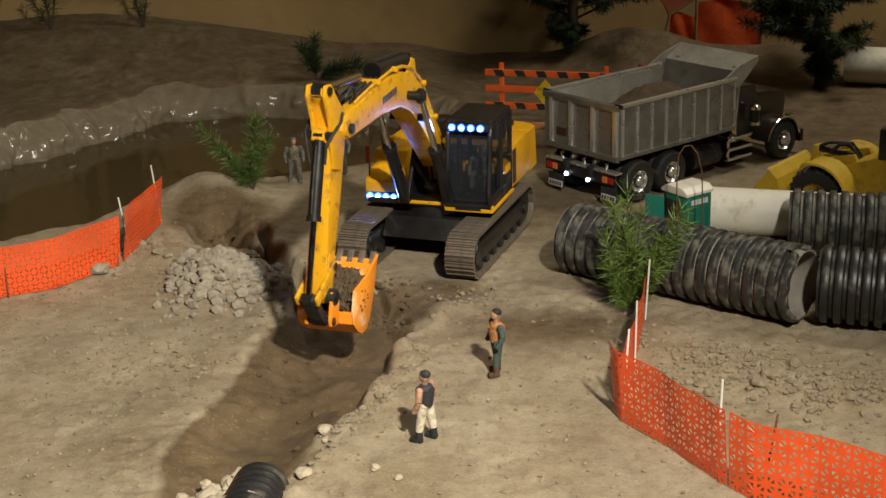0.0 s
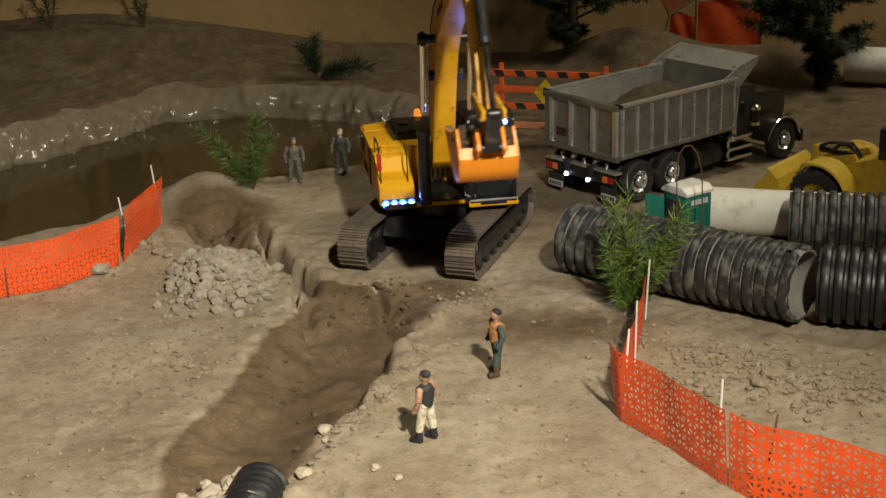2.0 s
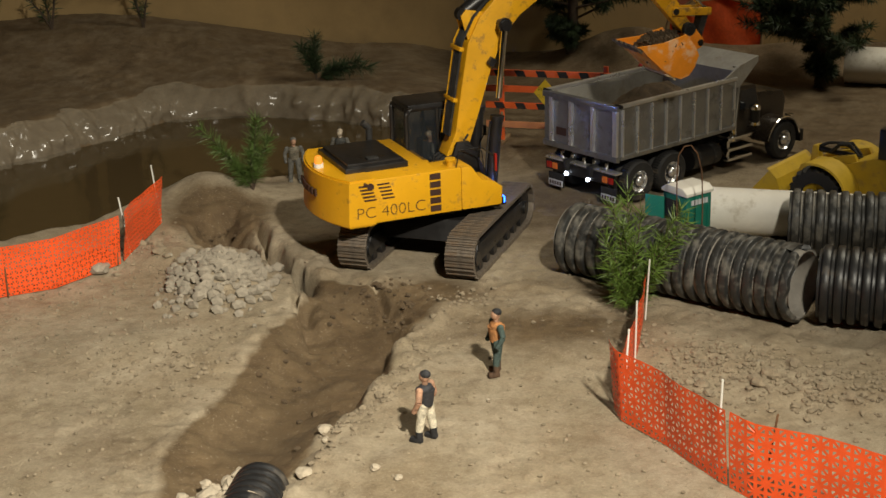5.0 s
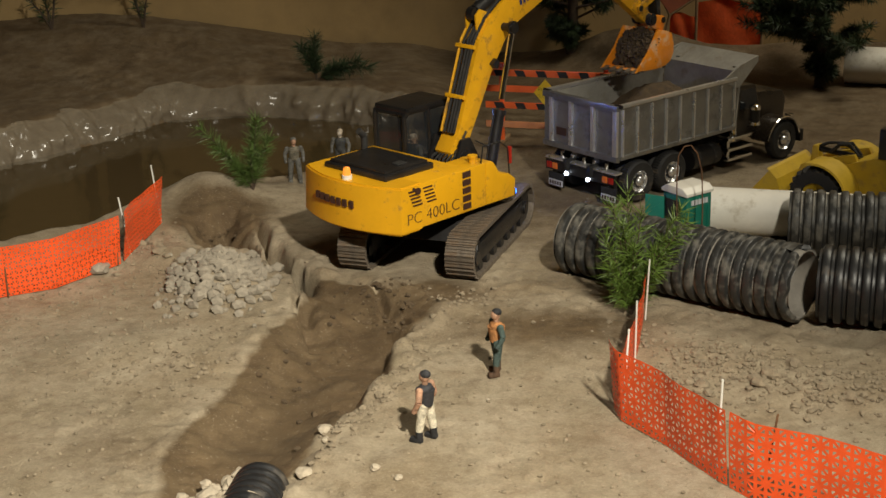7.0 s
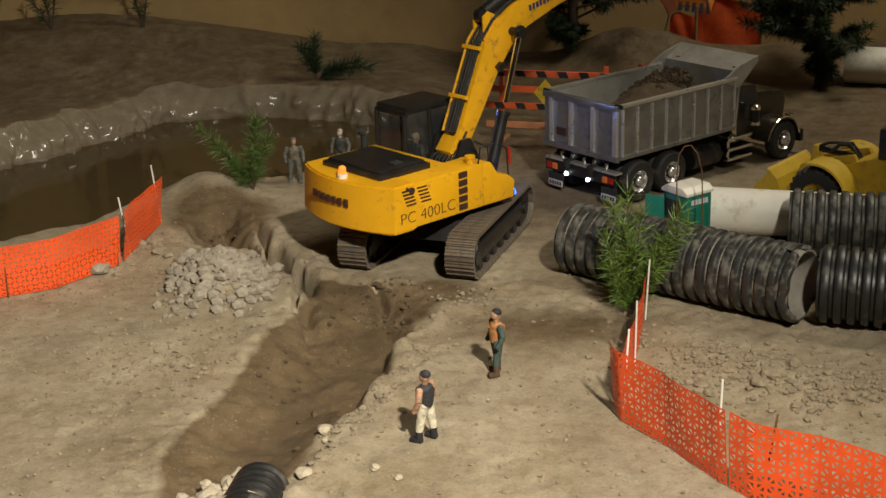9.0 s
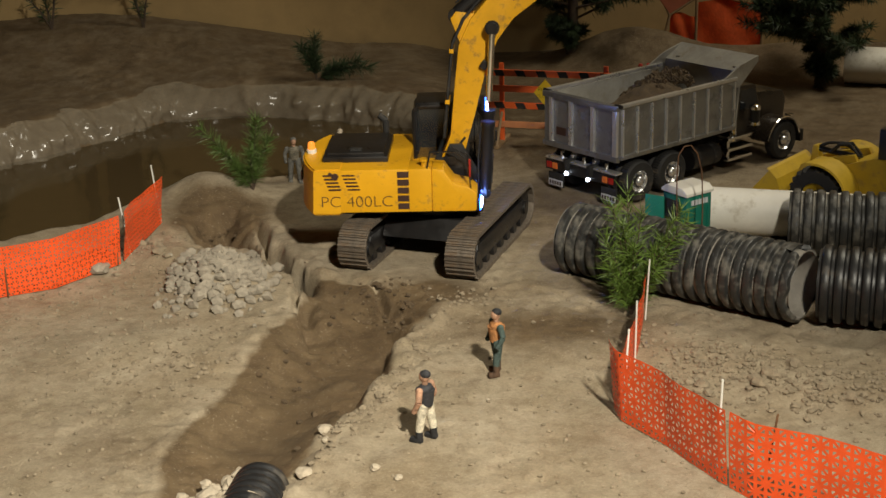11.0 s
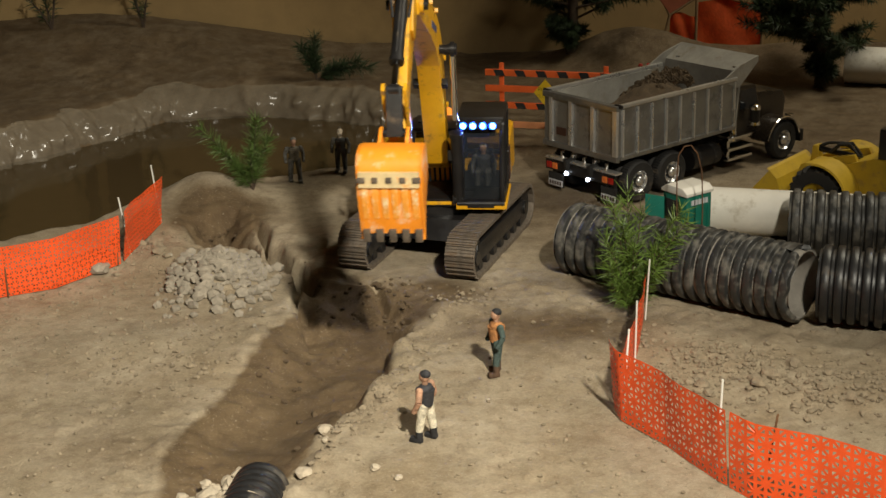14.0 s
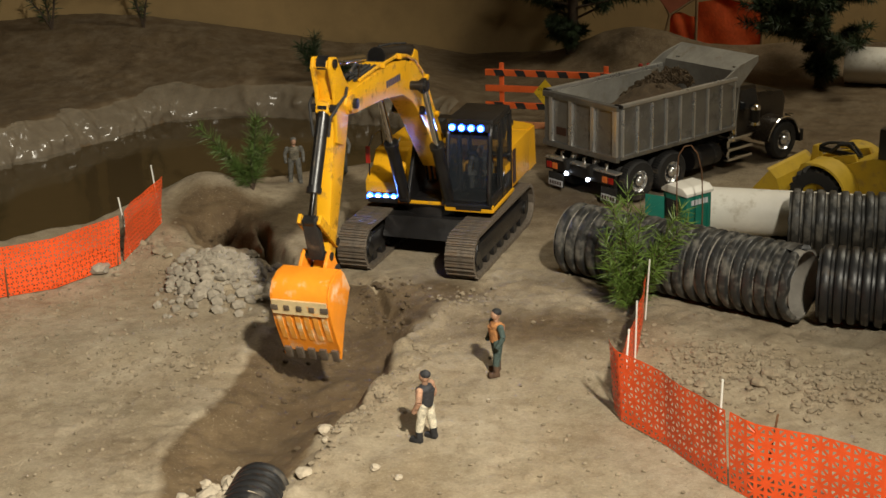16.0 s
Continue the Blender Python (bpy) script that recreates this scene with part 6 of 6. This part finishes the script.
SKIN = ("skin", (0.42, 0.24, 0.15))
figure(-0.028, 1.692, 150, [("boots", (0.02, 0.02, 0.022)), ("cream", (0.66, 0.60, 0.46)), ("charcoal", (0.03, 0.03, 0.034)), SKIN, SKIN, ("charcoal", (0.03, 0.03, 0.034))],
       "plastic toy figure in dark vest and cream trousers")
figure(0.071, 1.896, 200, [("brown", (0.10, 0.055, 0.03)), ("teal", (0.055, 0.085, 0.075)), ("rust", (0.45, 0.20, 0.07)), ("teal", (0.055, 0.085, 0.075)), SKIN, ("boots", (0.02, 0.02, 0.022))],
       "plastic toy figure in rust vest and green trousers")
figure(-0.297, 2.885, -80, [("grey", (0.13, 0.125, 0.11)), ("grey", (0.13, 0.125, 0.11)), ("olive", (0.17, 0.15, 0.11)), ("grey", (0.13, 0.125, 0.11)), SKIN, ("grey", (0.13, 0.125, 0.11))],
       "grey plastic toy figure at the pond edge", 0.094)
figure(-0.205, 2.93, -100, [("dark", (0.06, 0.06, 0.055)), ("dark", (0.06, 0.06, 0.055)), ("dark", (0.06, 0.06, 0.055)), ("grey", (0.13, 0.125, 0.11)), ("pale", (0.5, 0.42, 0.32)), ("pale", (0.5, 0.42, 0.32))],
       "dark plastic toy figure with pale helmet by the pond", 0.092)
driver = figure(0, 0, 0, [("dark", (0.06, 0.06, 0.055)), ("grey", (0.13, 0.125, 0.11)), ("dark", (0.06, 0.06, 0.055)), ("grey", (0.13, 0.125, 0.11)), SKIN, ("pale", (0.5, 0.42, 0.32))],
                "seated plastic toy figure with orange vest in the cab", 0.098, Matrix(), True)
DRIVER_SEAT = pose(0.012, 0.0765, 0.128)


# ---- stones, gravel, crumbs ----
def scatter(name, spots, sizes, material, label, category, seed, sub=1, squash=0.7, sink=0.25, fine=1.0):
    rng = random.Random(seed)
    bm = bmesh.new()
    xy = np.array(spots)
    hs = ground_height(xy[:, 0], xy[:, 1])[0]
    for k, ((x, y, *lift), h) in enumerate(zip(spots, hs)):
        r = sizes[0] + (sizes[1] - sizes[0]) * rng.random() ** 2.2
        lumpy(bm, (x, y, h + r * (squash - sink) + (lift[0] if lift else 0)), r, k * 1.37 + seed, squash, sub, fine)
    ob = part(name, bm, material, None, smooth=False)
    return tagged(ob, label, category, kind="stuff")


rng = random.Random(77)


def cloud(cx, cy, sx, sy, n, deg=0):
    c, s = math.cos(radians(deg)), math.sin(radians(deg))
    out = []
    for _ in range(n):
        u, v = rng.gauss(0, sx), rng.gauss(0, sy)
        out.append((cx + u * c - v * s, cy + u * s + v * c))
    return out


pile = [q for q in cloud(-0.374, 2.290, 0.043, 0.056, 620, 20) if abs(q[0] + 0.374) < 0.10]
scatter("gravel", pile, (0.0045, 0.0135), STONE, "heap of pale broken gravel beside the trench", "gravel", 4, 1, 0.75, 0.3)
chips = [(-0.300 + 0.050 * rng.random(), 1.555 + 0.055 * rng.random(), 0.016 + 0.012 * rng.random()) for _ in range(34)]
chips += [(-0.290 + 0.056 * rng.random(), 1.522 + 0.026 * rng.random(), 0.026 + 0.008 * rng.random()) for _ in range(20)]
chips += [(-0.320 + 0.095 * rng.random(), 1.49 + 0.09 * rng.random(), 0.006 + 0.01 * rng.random()) for _ in range(50)]
scatter("stone_chips", chips, (0.005, 0.016), STONE_PALE, "pale stone chips over the pipe end in the trench", "gravel", 9, 2, 0.62, 0.2, 0.4)
crumbs = [(-0.8 + 1.5 * rng.random(), 1.45 + 1.0 * rng.random()) for _ in range(3000)]
crumbs += cloud(0.50, 1.83, 0.12, 0.05, 240, -25) + cloud(0.36, 1.90, 0.06, 0.05, 90) + cloud(-0.13, 1.80, 0.03, 0.10, 200, -25) + cloud(-0.42, 1.98, 0.08, 0.08, 190)
crumbs += cloud(-0.52, 2.50, 0.04, 0.10, 120, -15) + cloud(-0.02, 2.22, 0.05, 0.05, 90)
inner = ground_height(np.array([q[0] for q in crumbs]), np.array([q[1] for q in crumbs]))[1]
crumbs = [q for q, d in zip(crumbs, inner) if math.hypot(q[0], q[1] - 2.474) > 0.24 and d < -0.002 and (math.hypot((q[0] - 0.17) / 0.20, (q[1] - 2.08) / 0.15) > 1 or q[0] * 1000 % 5 < 1)]
scatter("soil_crumbs", crumbs, (0.0007, 0.0036), CLOD_DRY, "dry tan soil crumbs and pebbles strewn over the earth", "soil", 15, 1, 0.7, 0.3)
rubble = cloud(0.47, 1.87, 0.11, 0.055, 520, -22) + cloud(0.33, 1.93, 0.05, 0.06, 160) + cloud(-0.115, 1.80, 0.022, 0.12, 230, -22) + cloud(-0.40, 1.99, 0.07, 0.06, 170) + cloud(0.02, 2.17, 0.06, 0.05, 110)
edge = ground_height(np.array([q[0] for q in rubble]), np.array([q[1] for q in rubble]))[1]
rubble = [q for q, d in zip(rubble, edge) if d < -0.004]
scatter("soil_rubble", rubble, (0.0014, 0.0062), CLOD_DRY, "crumbled dry earth strewn in rough patches", "soil", 51, 1, 0.6, 0.30)
lumps = cloud(0.53, 1.80, 0.10, 0.04, 60, -20) + cloud(0.40, 1.93, 0.04, 0.03, 12) + cloud(-0.52, 2.46, 0.03, 0.06, 22)
scatter("soil_clods", lumps, (0.004, 0.0125), CLOD_DRY, "broken tan clods of dry earth", "soil", 19, 2, 0.62, 0.34)
dug = cloud(-0.10, 2.20, 0.06, 0.05, 90) + cloud(-0.22, 1.95, 0.06, 0.16, 60, 15) + cloud(-0.44, 2.70, 0.04, 0.05, 60)
deep = ground_height(np.array([q[0] for q in dug]), np.array([q[1] for q in dug]))[1]
dug = [q for q, d in zip(dug, deep) if d > 0.018]
scatter("moist_crumbs", dug, (0.0012, 0.0055), CLOD, "moist brown soil crumbs in the trench", "soil", 23, 1, 0.7, 0.3)
scatter("moist_clods", cloud(-0.12, 2.275, 0.05, 0.014, 26) + cloud(-0.07, 2.15, 0.02, 0.05, 16), (0.002, 0.0075), CLOD, "broken moist clods along the cut bank", "soil", 29, 2, 0.62, 0.40)
for k, (x, y, r, mm, label) in enumerate(((-0.160, 1.721, 0.0100, STONE_PALE, "pale stone lying at the trench edge"), (-0.157, 1.697, 0.0060, STONE_PALE, "small pale stone at the trench edge"), (-0.178, 1.604, 0.0105, STONE_PALE, "flat pale stone on the earth"),
                                          (-0.091, 1.6145, 0.0065, STONE_PALE, "small pale stone on the earth"), (-0.062, 1.591, 0.0055, STONE_PALE, "small pale stone on the earth"),
                                          (-0.587, 2.355, 0.019, STONE, "grey stone resting against the fence"), (0.055, 1.81, 0.003, STONE_PALE, "white chip on the earth"))):
    bm = bmesh.new()
    lumpy(bm, (0, 0, 0), r, 40 + k * 3.3, 0.6, 2, 0.35)
    tagged(part("stone", bm, mm, None, m=pose(x, y, height_at(x, y) + r * 0.45), smooth=False), label, "stone", "loose stones")

# ---- the soil that the bucket carries and tips ----
CLODS = []


def build_clods():
    rng = random.Random(5)
    meshes = []
    for k in range(6):
        bm = bmesh.new()
        lumpy(bm, (0, 0, 0), 0.0068 + 0.0011 * k, 60 + k * 2.9, 0.8, 3, 1.9)
        meshes.append(mesh_of(bm, "soil_clod", CLOD))
    count = 270
    for i in range(count):
        ob = new("soil_clod", meshes[i % 6])
        tagged(ob, "clod of moist brown soil tipped from the bucket", "soil clod", "falling soil clods")
        # those nearest the lip go first
        home = Vector((0.024 + 0.054 * min(1, max(0, 1 - i / count + 0.25 * (rng.random() - 0.5))), (rng.random() - 0.5) * 0.064, 0.012 + 0.030 * rng.random()))
        spin = pose(0, 0, 0, 360 * rng.random(), 360 * rng.random(), 360 * rng.random())
        go = 6.80 + 1.42 * (i / count) + 0.12 * rng.random()
        lip = Vector((0.112 + 0.010 * rng.random(), home.y * 1.15, 0.004 + 0.022 * rng.random()))
        CLODS.append((ob, home, spin, go, lip, Vector((rng.gauss(0, 0.012), rng.gauss(0, 0.012), 0)), i / count))


build_clods()

def motions():
    times = [i * 0.1 for i in range(161)]
    rows = {}
    for t in times:
        turn = Matrix.Rotation(radians(curve_at(SWING, t)), 4, "Z")
        rows.setdefault(house, []).append((t, turn))
        for ob, m in linkage(t).items():
            rows.setdefault(ob, []).append((t, turn @ m))
    for t in times:
        turn = Matrix.Rotation(radians(curve_at(SWING, t)), 4, "Z")
        rows.setdefault(driver, []).append((t, Matrix.Translation((EX[0], EX[1], 0)) @ turn @ DRIVER_SEAT))
    # the load rides in the bucket, then falls clod by clod into the truck
    def bucket_world(t):
        return Matrix.Translation((EX[0], EX[1], 0)) @ Matrix.Rotation(radians(curve_at(SWING, t)), 4, "Z") @ linkage(t)[bucket]
    held = {round(t, 2): bucket_world(t) for t in times}
    inside_bed = TRUCK.inverted()
    for ob, home, spin, go, lip, jitter, order in CLODS:
        keys = [(t, held[round(t, 2)] @ Matrix.Translation(home) @ spin) for t in times if t < go]
        for k in (0, 1, 2, 3):
            u = k / 3
            t = go + 0.01 + 0.21 * u
            keys.append((t, bucket_world(t) @ Matrix.Translation(home.lerp(lip, u * u)) @ spin))
        t0, start = keys[-1][0], keys[-1][1].translation
        fall = inside_bed @ start + jitter
        x, y = 0.165 + 0.62 * (min(max(fall.x, 0.0), 0.26) - 0.165), 0.75 * min(max(fall.y, -0.09), 0.09)
        heap = 0.150 + (0.020 + 0.062 * order) * math.exp(-((x - 0.165) / 0.08) ** 2 - (y / 0.075) ** 2)
        land = TRUCK @ Vector((x, y, heap))
        drop = max(start.z - land.z, 0.01)
        last = math.sqrt(2 * drop / 2.0)
        for k in range(1, 6):
            u = k / 5
            q = Vector((start.x + (land.x - start.x) * u, start.y + (land.y - start.y) * u, start.z - drop * u * u))
            keys.append((t0 + last * u, Matrix.Translation(q) @ Matrix.Rotation(u * 1.2, 4, "X") @ spin))
        keys.append((16.0, keys[-1][1]))
        walk(ob, keys)
    for ob, keys in rows.items():
        walk(ob, keys)


motions()
